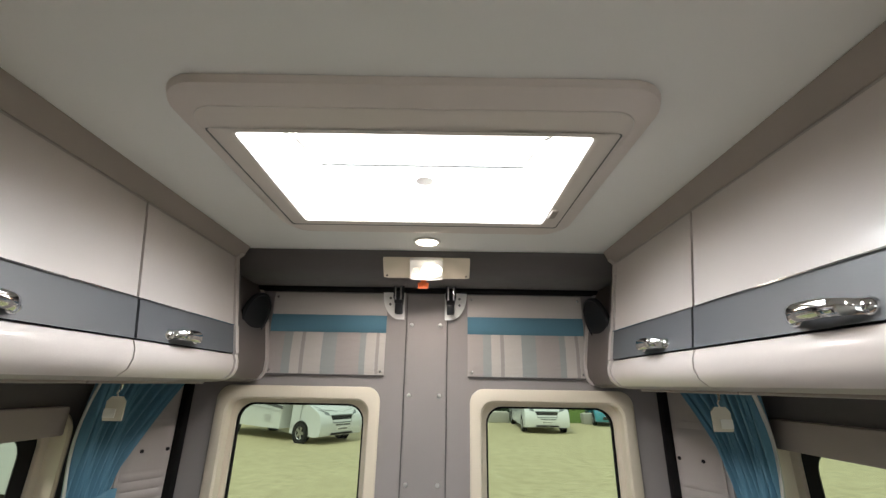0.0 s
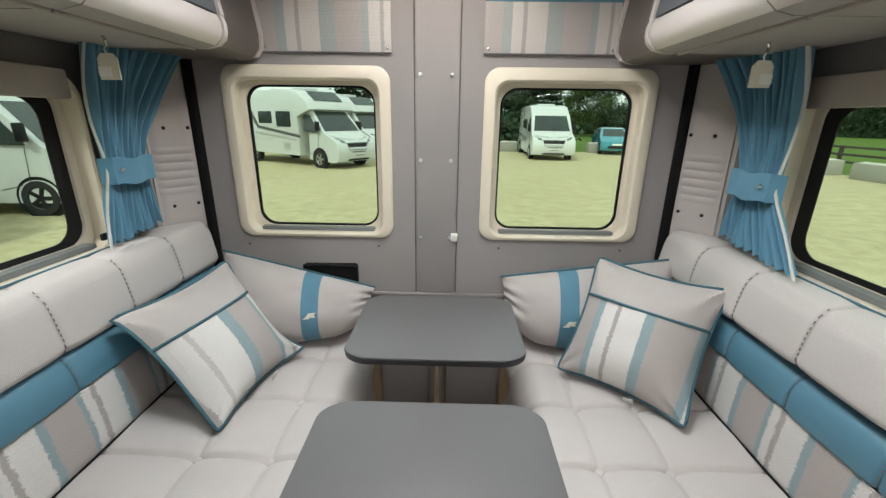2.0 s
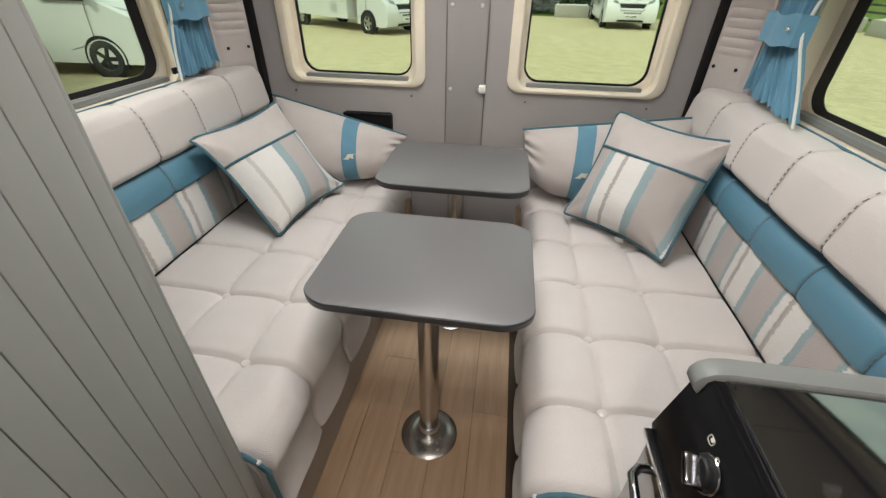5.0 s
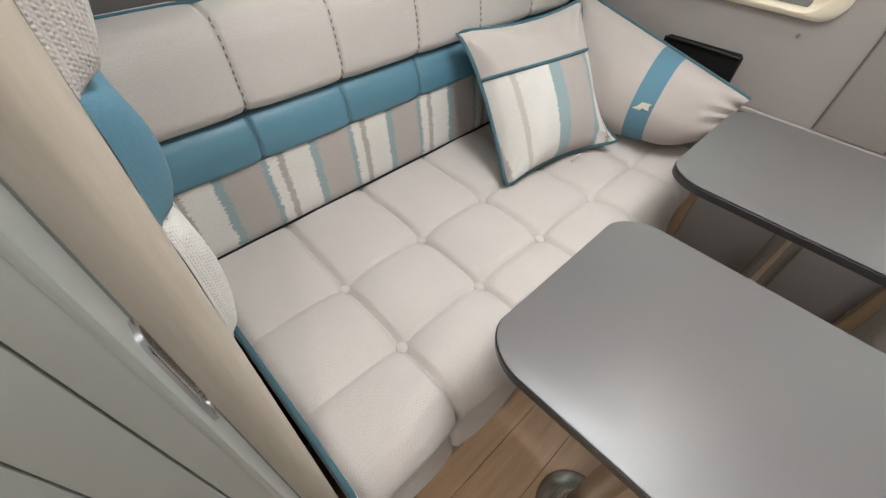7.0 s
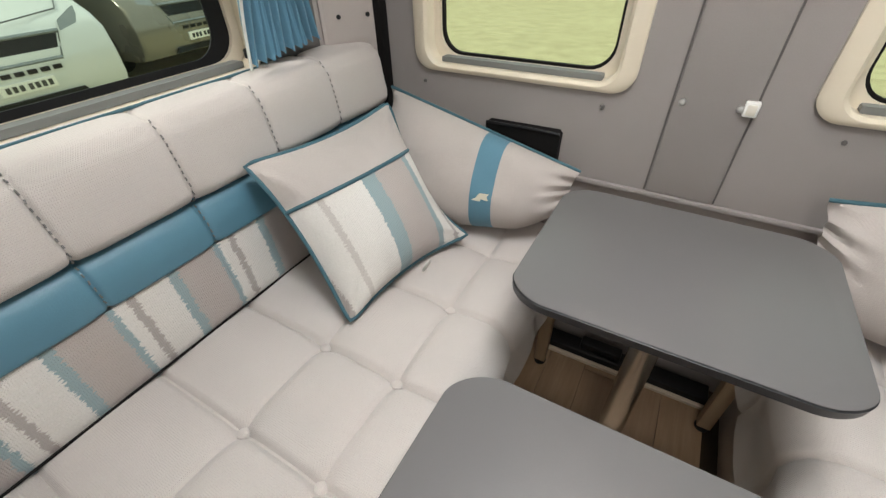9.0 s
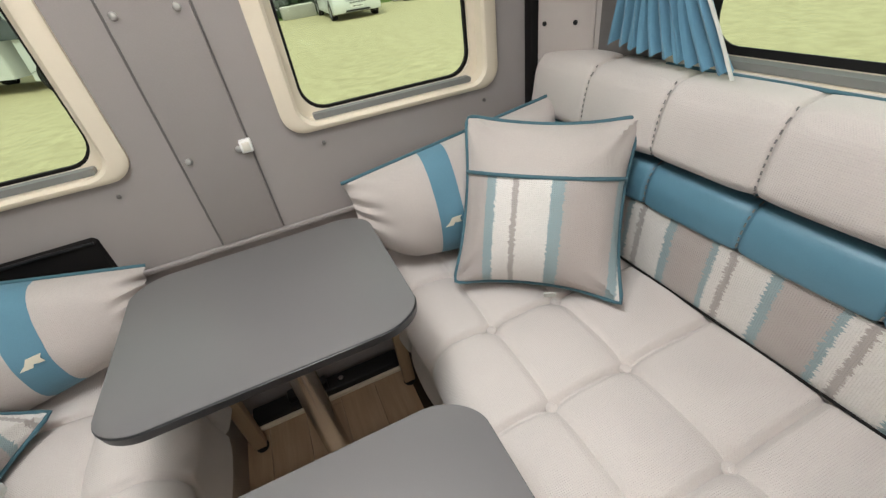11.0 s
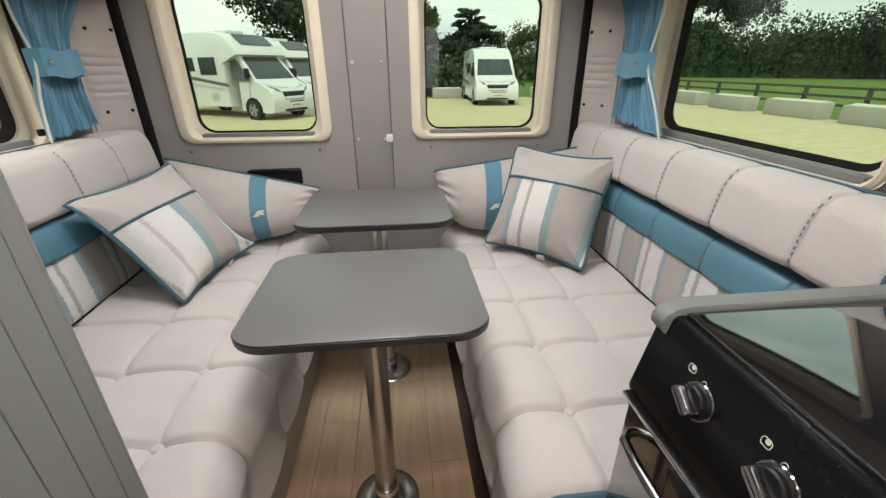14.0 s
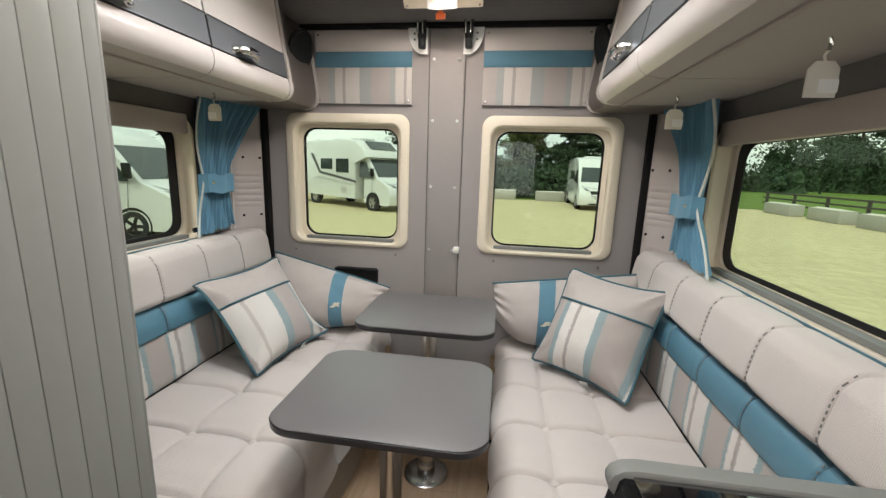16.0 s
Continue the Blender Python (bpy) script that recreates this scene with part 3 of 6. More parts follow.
def bench(side, front, b1, b2, back, y0, y1):
    """Side bench: a quilted cushion with buttons that rolls over the front edge, on a board base."""
    ob = thing("bench_seat", (front, (y0 + y1) / 2, 0.0), "taupe woven bench seat with quilted squares and buttons", "bench seat", "benches along the van sides")
    top = 0.482
    lines_y = [y for y in (0.312, *BUTTON_Y, 1.41, 1.63)]
    sgn = 1 if back > front else -1
    width = abs(back - front)
    cross = [abs(b1 - front), abs(b2 - front)]

    def groove(d, half, deep):
        return deep * math.exp(-((d / half) ** 2))

    rr = 0.085
    arc = 1.5708 * rr
    total = 0.165 + arc + (width - rr)

    def surf(u, v):
        y = y0 + (y1 - y0) * v
        s = u * total
        if s < 0.165:
            d, z, nd, nz = 0.012 * math.sin(s / 0.165 * math.pi), top - rr - 0.165 + s, -1.0, 0.0
        elif s < 0.165 + arc:
            a = (s - 0.165) / rr
            d, z, nd, nz = rr - rr * math.cos(a), top - rr + rr * math.sin(a), -math.cos(a), math.sin(a)
        else:
            d, z, nd, nz = rr + s - 0.165 - arc, top, 0.0, 1.0
        g = 0.0
        for ly in lines_y[:-1]:
            k = 0.013 if ly in BUTTON_Y or ly == 1.41 else 0.0
            g += groove(y - ly, 0.007, k * (1.0 if s > 0.13 else 0.75)) + groove(y - ly, 0.045, 0.008 if k else 0)
        for cx in cross:
            if s > 0.165:
                g += groove(d - cx, 0.007, 0.008) + groove(d - cx, 0.040, 0.007)
                for ly in BUTTON_Y:
                    g += 0.010 * math.exp(-(((d - cx) ** 2 + (y - ly) ** 2) / 0.022 ** 2))
        # the cushion rounds off at its ends and at the back
        e = min(y - y0, y1 - y)
        g += 0.022 * math.exp(-((e / 0.018) ** 2)) + (0.012 * math.exp(-(((width - d) / 0.02) ** 2)) if s > 0.2 else 0)
        g += 0.0022 * noise.noise(Vector((d * 9, y * 9, z * 9 + sgn * 3)))
        return (front + sgn * (d - nd * g), y, z - nz * g)

    bm = sheet(130, 300, surf)
    part("seat_cushion", bm, "seat", ob)
    lo, hi = min(front + sgn * 0.02, back), max(front + sgn * 0.02, back)
    part("cushion_foot", box((lo, y0 + 0.012, 0.222), (hi, y1 - 0.006, 0.236), 0.004), "seat", ob)
    lo, hi = min(front + sgn * 0.045, back), max(front + sgn * 0.045, back)
    part("base", box((lo, y0 + 0.01, 0.0), (hi, y1 - 0.02, 0.222), 0.003), "base", ob, "taupe board seat base")
    part("end_panel", box((min(front + sgn * 0.015, back), y0 + 0.002, 0.232), (max(front + sgn * 0.015, back), y0 + 0.012, top - 0.035), 0.003), "seat", ob)
    tip = [(front + sgn * d, y0 + 0.006, z) for d, z in [(0.004, 0.25), (0.004, 0.33), (0.006, 0.395)] + [(rr - rr * math.cos(a), top - rr + rr * math.sin(a) - 0.012) for a in (0.35, 0.7, 1.05, 1.4)] + [(x, top - 0.014) for x in (0.2, 0.4, width - 0.02)]]
    part("piping", tube(tip, 0.0055, 8), "piping", ob, "teal piping along the cushion end")
    for bx in (b1, b2):
        for y in BUTTON_Y:
            part("button", lathe([(0.0115, -0.006), (0.0125, 0.0), (0.010, 0.004), (0.004, 0.006)], Matrix.Translation((bx, y, top - 0.031)), 14), "seat", ob)
    return ob


bench(-1, -0.205, -0.375, -0.563, -0.90, 0.310, 1.628)
bench(1, 0.285, 0.453, 0.630, 0.93, 0.332, 1.628)

SEAMS = [0.318, 0.533, 0.748, 0.963, 1.178, 1.393, 1.608]


def backrest(side, y0, y1):
    """Three-part backrest: upper roll in taupe weave, teal vinyl roll, striped lower panel; hung on the wall."""
    ob = thing("backrest", (C + side * 0.90, (y0 + y1) / 2, 0.465), "three-tone backrest with taupe roll, teal roll and striped lower panel", "backrest", "backrests along the van sides")

    def X(d):
        return C + side * d

    def roll(prof, deep, n=440):
        def f(u, v):
            y = y0 + (y1 - y0) * v
            k = u * (len(prof) - 1)
            i = min(int(k), len(prof) - 2)
            a, b, t = prof[i], prof[i + 1], k - i
            d, z = a[0] + (b[0] - a[0]) * t, a[1] + (b[1] - a[1]) * t
            g = sum(deep * 1.5 * math.exp(-(((y - s) / 0.0045) ** 2)) + deep * 0.7 * math.exp(-(((y - s) / 0.026) ** 2)) for s in SEAMS)
            e = min(y - y0, y1 - y)
            g += 0.018 * math.exp(-((e / 0.014) ** 2))
            g += 0.0015 * noise.noise(Vector((d * 8 * side, y * 8, z * 8)))
            cd, cz = sum(p[0] for p in prof) / len(prof) + 0.03, sum(p[1] for p in prof) / len(prof)
            q = Vector((cd - d, cz - z))
            q = q.normalized() * g
            return (X(d + q.x), y, z + q.y)

        return sheet(len(prof) * 3, n, f)

    def arc_prof(pts, n=5):
        out = []
        for i in range(len(pts) - 1):
            p0, p1, p2, p3 = pts[max(i - 1, 0)], pts[i], pts[i + 1], pts[min(i + 2, len(pts) - 1)]
            for k in range(n):
                t = k / n
                out.append(tuple(0.5 * (2 * p1[c] + (p2[c] - p0[c]) * t + (2 * p0[c] - 5 * p1[c] + 4 * p2[c] - p3[c]) * t * t + (3 * p1[c] - p0[c] - 3 * p2[c] + p3[c]) * t ** 3) for c in (0, 1)))
        return out + [pts[-1]]

    def lean(pts):
        k = 0.038 if side < 0 else 0.015
        return [(d - k * min(1.0, max(0.0, (0.80 - z) / 0.3)) if d < 0.895 else d, z) for d, z in pts]

    upper = arc_prof([(0.945, 0.766), (0.870, 0.764), (0.840, 0.766), (0.825, 0.778), (0.822, 0.800), (0.834, 0.872), (0.848, 0.900), (0.875, 0.918), (0.945, 0.922)])
    if side < 0:
        upper = [(d, z - 0.014 * (0.922 - z) / 0.156) for d, z in upper]
    mid = lean(arc_prof([(0.945, 0.756), (0.880, 0.752), (0.850, 0.742), (0.836, 0.712), (0.835, 0.676), (0.845, 0.652), (0.90, 0.645)]))
    low = lean(arc_prof([(0.90, 0.651), (0.856, 0.650), (0.848, 0.643), (0.847, 0.57), (0.852, 0.48), (0.87, 0.445)]))
    part("upper_roll", roll(upper, 0.0042), "seat_top", ob)
    part("middle_roll", roll(mid, 0.004), "teal_vinyl", ob, "teal vinyl roll")
    part("lower_panel", roll(low, 0.0012), "stripe_L" if side < 0 else "stripe_R", ob, "taupe panel with white and teal woven stripes")
    # black tube drawn as the shade line where backrest meets seat
    part("foot_piping", tube([(X(0.808 if side < 0 else 0.8325), y0 + 0.02 + (y1 - y0 - 0.04) * k / 8, 0.4825) for k in range(9)], 0.003, 6), "seal", ob, "dark line in place of the contact shade along the foot")
    for s in SEAMS:
        if not y0 + 0.03 < s < y1 - 0.03:
            continue
        for prof, name in ((upper[6:-6], "seam"), (mid[5:-5], "seam")):
            bm = bmesh.new()
            pts = [Vector((X(d + 0.0045), s + 0.0012 * math.sin(9 * z * 40), z)) for d, z in prof]
            fine = []
            for a, b in zip(pts, pts[1:]):
                k = max(1, int((b - a).length / 0.003))
                fine += [a.lerp(b, i / k) for i in range(k)]
            for i in range(0, len(fine) - 3, 4):
                tube([fine[i], fine[i + 2]], 0.0015, 5, bm)
            part("stitching", bm, "stitch", ob, "dark saddle stitching")
    cap = [(d, z) for d, z in upper]
    part("end_piping", tube([(X(d - 0.002), y0 + 0.008, z) for d, z in upper[4::3]], 0.0045, 6), "piping", ob, "teal piping round the end")
    part("end_piping", tube([(X(d - 0.002), y0 + 0.008, z) for d, z in mid[8::3]] + [(X(d - 0.002), y0 + 0.008, z) for d, z in low[8::3]], 0.0045, 6), "piping", ob, "teal piping round the end")
    for y in (y0 + 0.004, y1 - 0.004):
        bm = bmesh.new()
        vs = [bm.verts.new((X(d + 0.012), y, z)) for d, z in [(0.93, 0.74)] + cap]
        bm.faces.new(vs)
        part("end_cap", bm, "seat_top", ob)
    part("shelf_piping", tube([(X(0.928), y, 0.9215) for y in (y0 + 0.02, (y0 + y1) / 2, y1 - 0.36)], 0.0035, 8), "piping", ob, "teal piping behind the roll")
    return ob


backrest(-1, 0.312, 1.622)
backrest(1, 0.37, 1.622)

# ---------------------------------------------------------------- tables


def table(x0, x1, y0, y1, z, px, py, label):
    cx, cy, w, h = (x0 + x1) / 2, (y0 + y1) / 2, x1 - x0, y1 - y0
    ob = thing("pedestal_table", (px, py, 0.0), label, "table", "pedestal tables in the lounge")

    def outline(grow):
        pts = []
        for u, v in rrect(2, 2, 0.26, 10):
            bulge_x = 1 - 0.055 * v * v
            bulge_y = 1 - 0.045 * u * u
            pts.append((cx + u * (w / 2 + grow) * bulge_x, cy + v * (h / 2 + grow) * bulge_y))
        return pts

    top = [[(x, y, zz) for x, y in outline(g)] for g, zz in ((-0.004, z - 0.003), (-0.0015, z - 0.0006), (-0.004, z))]
    part("tabletop", loft([top[0], top[1], top[2]]), "table", ob)
    edge = [[(x, y, zz) for x, y in outline(g)] for g, zz in ((-0.006, z - 0.022), (-0.001, z - 0.019), (0.0, z - 0.004), (-0.003, z - 0.0028))]
    part("edge_band", loft(edge), "table_edge", ob, "dark edge band")
    part("pole", lathe([(0.0285, 0.02), (0.0285, z - 0.03)], Matrix.Translation((px, py, 0)), 28), "steel", ob, "brushed steel pole")
    part("collar", lathe([(0.036, 0.008), (0.036, 0.035), (0.033, 0.06), (0.0295, 0.064)], Matrix.Translation((px, py, 0)), 28), "chrome", ob, "chrome collar")
    part("base_plate", lathe([(0.090, 0.0), (0.090, 0.003), (0.084, 0.007), (0.04, 0.010)], Matrix.Translation((px, py, 0)), 40), "steel", ob, "round steel floor plate")
    part("top_flange", lathe([(0.03, z - 0.06), (0.06, z - 0.035), (0.08, z - 0.0225)], Matrix.Translation((px, py, 0)), 28), "black", ob, "black flange under the top")
    for a in (0.6, 2.2, 3.7, 5.3):
        part("screw", stud((px + 0.066 * math.cos(a), py + 0.066 * math.sin(a), 0.0082), (0, 0, 1), 0.005, 0.002), "chrome", ob)
    return ob


table(-0.222, 0.291, 0.531, 0.943, 0.670, 0.040, 0.700, "grey laminate pedestal table with rounded corners on a steel pole")
table(-0.222, 0.289, 1.070, 1.480, 0.692, 0.036, 1.258, "grey laminate pedestal table standing by the rear doors")

# ---------------------------------------------------------------- overhead lockers
DOOR = [(0.628, 1.853), (0.620, 1.80), (0.611, 1.74), (0.602, 1.68), (0.595, 1.632)]
BAND = [(0.592, 1.630), (0.589, 1.615), (0.583, 1.575), (0.578, 1.547)]
KEEL = [(0.581, 1.543), (0.574, 1.525), (0.573, 1.505), (0.580, 1.485), (0.598, 1.470), (0.63, 1.463), (0.70, 1.462), (0.94, 1.462)]


def offset(prof, k):
    return [(d + k, z) for d, z in prof]


def skin(prof, side, y0, y1, thick, bm=None, zr=0.0):
    """A curved board: the profile drawn along y, with thickness away from the aisle."""
    pts = [(C + side * d, z) for d, z in prof] + [(C + side * (d + thick), z) for d, z in reversed(prof)]
    bm = extrude_y(pts, y0, y1, bm)
    return bm


def handle(side, y, z, d):
    """Chrome bow handle with a flat grip and two posts."""
    bm = bmesh.new()
    L = 0.056
    pts = []
    for i in range(13):
        t = -1 + 2 * i / 12
        pts.append((C + side * (d - 0.026 * (1 - t ** 4) - 0.004), y + L * t, z + 0.004 * (1 - t * t)))
    rings = []
    for i, p in enumerate(pts):
        t = -1 + 2 * i / 12
        hh, ww = 0.0095 + 0.0035 * (1 - t * t), 0.0055
        rings.append([(p[0] + ww * a, p[1], p[2] + hh * b) for a, b in ((1, 0.6), (0.4, 1), (-0.4, 1), (-1, 0.6), (-1, -0.6), (-0.4, -1), (0.4, -1), (1, -0.6))])
    loft(rings, True, True, bm)
    for t in (-1, 1):
        at = (C + side * (d + 0.002), y + L * t * 0.97, z)
        m = Matrix.Translation(at) @ Vector((-side, 0, 0)).to_track_quat("Z", "Y").to_matrix().to_4x4()
        lathe([(0.013, -0.002), (0.0135, 0.003), (0.011, 0.008), (0.0085, 0.012), (0.004, 0.014)], m, 14, bm)
    return bm


def locker(side, y0, y1, grip_y, label):
    ob = thing("overhead_locker", (C + side * 0.75, (y0 + y1) / 2, 1.46), label, "overhead locker", "overhead lockers")
    part("body", extrude_y([(C + side * d, z) for d, z in ((0.628, 1.465), (0.628, 1.895), (0.945, 1.895), (0.945, 1.465))], y0, y1), "locker_shaded", ob)
    door = part("door", skin(DOOR, side, y0 + 0.002, y1 - 0.002, 0.018), "locker", ob, "gloss cream curved door")
    band = part("band", skin(BAND, side, y0 + 0.002, y1 - 0.002, 0.02), "band", door, "dark grey lower band of the door")
    part("band_trim", skin([(0.591, 1.6335), (0.588, 1.6325), (0.588, 1.6305), (0.591, 1.6295)], side, y0 + 0.002, y1 - 0.002, 0.006), "chrome", door, "bright line above the band")
    part("handle", handle(side, grip_y, 1.565, 0.582), "chrome", door, "chrome bow handle")
    part("keel", skin(KEEL[:5], side, y0, y1, 0.012), "locker", ob, "cream rounded keel")
    part("underside", extrude_y([(C + side * d, z) for d, z in ((0.598, 1.470), (0.63, 1.4625), (0.945, 1.4615), (0.945, 1.466), (0.63, 1.468), (0.61, 1.4725))], y0, y1), "locker_shaded", ob)
    part("groove", box((min(C + side * 0.652, C + side * 0.664), y0, 1.4565), (max(C + side * 0.652, C + side * 0.664), y1, 1.4635), 0.002), "cornice", ob, "dark groove under the locker")
    return ob


for side in (-1, 1):
    grips = ((0.955, 1.372, 1.112), (0.24, 0.951, 0.637), (-0.475, 0.236, -0.1), (-1.19, -0.479, -0.8))
    for y0, y1, gy in grips:
        locker(side, y0, y1, gy, "cream gloss overhead locker with grey band and chrome handle")
    setting("trim_cornice", extrude_y([(C + side * d, z) for d, z in ((0.598, 1.899), (0.603, 1.889), (0.613, 1.868), (0.624, 1.8575), (0.70, 1.8575), (0.70, 1.899))], -1.3, 1.40), "cornice", "taupe cornice between ceiling and lockers")
    # cream edge trim, brown end cap with loudspeaker, second trim
    full = [(0.606, 1.868)] + offset(DOOR, -0.006) + offset(BAND, -0.006) + offset(KEEL[:6], -0.006)
    setting("trim_locker_edge", skin(full, side, 1.374, 1.392, 0.03), "locker", "cream edge trim at the locker end")
    cap = thing("locker_end_cap", (C + side * 0.62, 1.5, 1.46), "brown curved end cap with a round loudspeaker", "end cap", "locker end caps")
    capp = [(0.66, 1.88), (0.645, 1.82), (0.622, 1.75), (0.600, 1.68), (0.588, 1.60), (0.580, 1.54), (0.582, 1.50), (0.60, 1.475), (0.64, 1.465)]
    rings = []
    for k in range(9):
        t = k / 8
        y = 1.39 + 0.235 * t
        o = 0.014 * math.sin(math.pi * t) + 0.004
        rings.append([(C + side * (d + o), y, z) for d, z in capp] + [(C + side * 0.92, y, 1.465), (C + side * 0.92, y, 1.88)])
    part("shell", loft(rings), "brown", cap)
    part("rear_trim", skin([(d - 0.004, z) for d, z in capp[1:]], side, 1.622, 1.638, 0.03), "locker", cap, "cream edge trim")
    sm = Matrix.Translation((C + side * 0.606, 1.535, 1.69)) @ Vector((-side * 1.0, -0.10, -0.28)).to_track_quat("Z", "Y").to_matrix().to_4x4()
    part("loudspeaker", lathe([(0.082, -0.004), (0.082, 0.006), (0.075, 0.009), (0.070, 0.005), (0.01, 0.007)], sm, 28), "black", cap, "black loudspeaker grille")

# ---------------------------------------------------------------- partition beside the seats
PX, PY = -0.192, 0.300
setting("partition_core", box((-0.93, -1.6, -0.004), (PX - 0.012, PY - 0.040, 1.895)), "groove", "core of the washroom wall")
part_ob = thing("washroom_wall", (PX - 0.006, -0.2, 0.0), "grey-green grooved washroom wall facing the aisle", "wall panel")
ys = [0.2625, 0.243] + [0.243 - 0.0312 * k for k in range(1, 20)] + [-0.9, -1.6]
for a, b in zip(ys, ys[1:]):
    part("slat", box((PX - 0.0115, b + 0.0003, 0.0), (PX - 0.001, a - 0.0003, 1.894), 0.0016), "partition", part_ob)
part("end_strip", box((PX - 0.046, 0.2605, 0.0), (PX - 0.0005, 0.266, 1.894), 0.0022), "partition", part_ob)
back = thing("washroom_wall_end", (-0.55, PY, 0.0), "pale ash veneer end of the washroom wall behind the seat", "wall panel")
W0 = PX - 0.046
nose = [(-0.93, PY), (W0 - 0.014, PY), (W0 - 0.006, PY - 0.002), (W0 - 0.0015, PY - 0.007), (W0, PY - 0.014), (W0, 0.2665), (W0 + 0.0, 0.261), (-0.93, 0.261)]
part("veneer", loft([[(x, y, z) for x, y in nose] for z in (0.0, 1.894)]), "pale_wood", back)
part("shadow_gap", box((W0 + 0.0002, 0.2655, 0.0), (W0 + 0.0022, 0.2672, 1.894)), "groove", back, "thin dark joint")
pull = thing("recessed_pull", (PX - 0.029, 0.266, 0.935), "oval chrome recessed pull in the washroom wall end", "door pull")
pl = lambda u, v, w: (PX - 0.029 + u, 0.2655 + w, 0.935 + v)
part("rim", plate(rrect(0.026, 0.100, 0.0128, 6), [rrect(0.018, 0.091, 0.0088, 6)], pl, 0.003), "chrome", pull, "chrome rim")
part("recess", plate(rrect(0.0185, 0.0915, 0.009, 6), [], pl, 0.0012), "steel", pull, "dull steel recess")
# ---------------------------------------------------------------- kitchen unit and cooker
unit = thing("kitchen_unit", (0.7, -0.2, 0.0), "grey kitchen unit beside the seat with a rounded worktop edge", "kitchen unit")
edge = [(0.945, 0.806), (0.945, 0.847), (0.478, 0.847), (0.460, 0.844), (0.448, 0.836), (0.443, 0.826), (0.444, 0.815), (0.452, 0.806)]
part("worktop_edge", loft([[(x + (0.004 if k else 0), y, z - (0.003 if k else 0)) for x, z in edge] for y, k in ((0.3145, 1), (0.317, 0), (0.341, 0), (0.346, 1))]), "upstand", unit, "grey rounded worktop edge")
part("end_panel", box((0.475, 0.3165, 0.492), (0.945, 0.342, 0.807), 0.003), "upstand", unit, "grey laminate end panel")
part("carcass", box((0.455, -1.5, 0.0), (0.945, -0.262, 0.80), 0.004), "partition", unit)
part("worktop", box((0.43, -1.5, 0.80), (0.945, -0.262, 0.836), 0.008, 3), "upstand", unit, "grey worktop")
cooker = thing("cooker", (0.7, 0.04, 0.0), "black built-in cooker with glass hob and chrome-trimmed knobs", "cooker")
part("body", box((0.455, -0.258, 0.02), (0.94, 0.335, 0.702), 0.003), "fascia", cooker)
fas = [(0.432, 0.703), (0.430, 0.712), (0.4545, 0.831), (0.460, 0.8365), (0.940, 0.8365), (0.940, 0.703)]
part("fascia", loft([[(x, y, z) for x, z in fas] for y in (-0.258, 0.335)]), "fascia", cooker, "sloping black control fascia")
part("hob_glass", box((0.470, -0.250, 0.8368), (0.935, 0.313, 0.842), 0.002), "hob", cooker, "glossy black glass hob")
part("oven_door", box((0.434, -0.255, 0.12), (0.454, 0.333, 0.690), 0.003), "hob", cooker, "black glass oven door")
part("door_trim", box((0.424, -0.258, 0.693), (0.440, 0.334, 0.702), 0.002), "fascia", cooker, "black shelf above the oven door")
part("trim_edge", box((0.4225, -0.258, 0.694), (0.4245, 0.334, 0.701), 0.0005), "chrome", cooker, "thin bright edge")
hd = [(0.436, 0.300, 0.655), (0.420, 0.300, 0.655), (0.408, 0.288, 0.655), (0.404, 0.25, 0.655), (0.404, -0.16, 0.655), (0.408, -0.21, 0.655), (0.420, -0.225, 0.655), (0.436, -0.225, 0.655)]
part("oven_handle", tube(hd, 0.007, 10), "dark_chrome", cooker, "chrome oven handle")
slope = Vector((0.0225, 0, 0.106)).normalized()
nrm = Vector((-slope.z, 0, slope.x))
for i, y in enumerate((0.232, 0.128, 0.024, -0.080)):
    c = Vector((0.4435, y, 0.776))
    km = Matrix.Translation(c) @ nrm.to_track_quat("Z", "Y").to_matrix().to_4x4()
    knob = part("knob", lathe([(0.022, 0.0), (0.022, 0.002), (0.0185, 0.005), (0.018, 0.010), (0.016, 0.012)], km, 28), "black", cooker, "black control knob")
    part("bezel", lathe([(0.0225, 0.0), (0.0232, 0.0015), (0.022, 0.003), (0.019, 0.003)], km, 28), "dark_chrome", knob, "dark metal rim")
    bm = bmesh.new()
    km2 = km @ pose(0, 0, 0, 0, 0, 60)
    loft([[km2 @ Vector((x, yy, h)) for x, yy in rrect(0.013 - k, 0.038 - k, 0.005, 3)] for h, k in ((0.008, 0.0), (0.024, 0.002), (0.027, 0.005))], True, True, bm)
    part("grip", bm, "dark_chrome", knob, "dark chrome grip bar")
    q = c + slope * 0.027 + nrm * 0.0008 + Vector((0, 0.025, 0))
    sm = Matrix.Translation(q) @ nrm.to_track_quat("Z", "Y").to_matrix().to_4x4()
    bm = bmesh.new()
    tube([sm @ Vector((u, v, 0.0004)) for u, v in rrect(0.011, 0.009, 0.003, 3)], 0.00045, 5, bm, True)
    part("symbol", bm, "card", cooker, "pale printed burner symbol")
    part("symbol_dot", lathe([(0.0028, 0.0), (0.0028, 0.0006)], sm @ Matrix.Translation((0.001, 0.0015, 0)), 10), "card", cooker, "pale printed dot")
    sm = Matrix.Translation(q + Vector((0, -0.022, 0)) - slope * 0.004) @ nrm.to_track_quat("Z", "Y").to_matrix().to_4x4()
    bm = bmesh.new()
    tube([sm @ Vector((0.0032 * math.cos(a), 0.0032 * math.sin(a), 0.0004)) for a in [k * 0.628 for k in range(10)]], 0.00045, 5, bm, True)
    part("symbol", bm, "card", cooker, "pale printed ring")

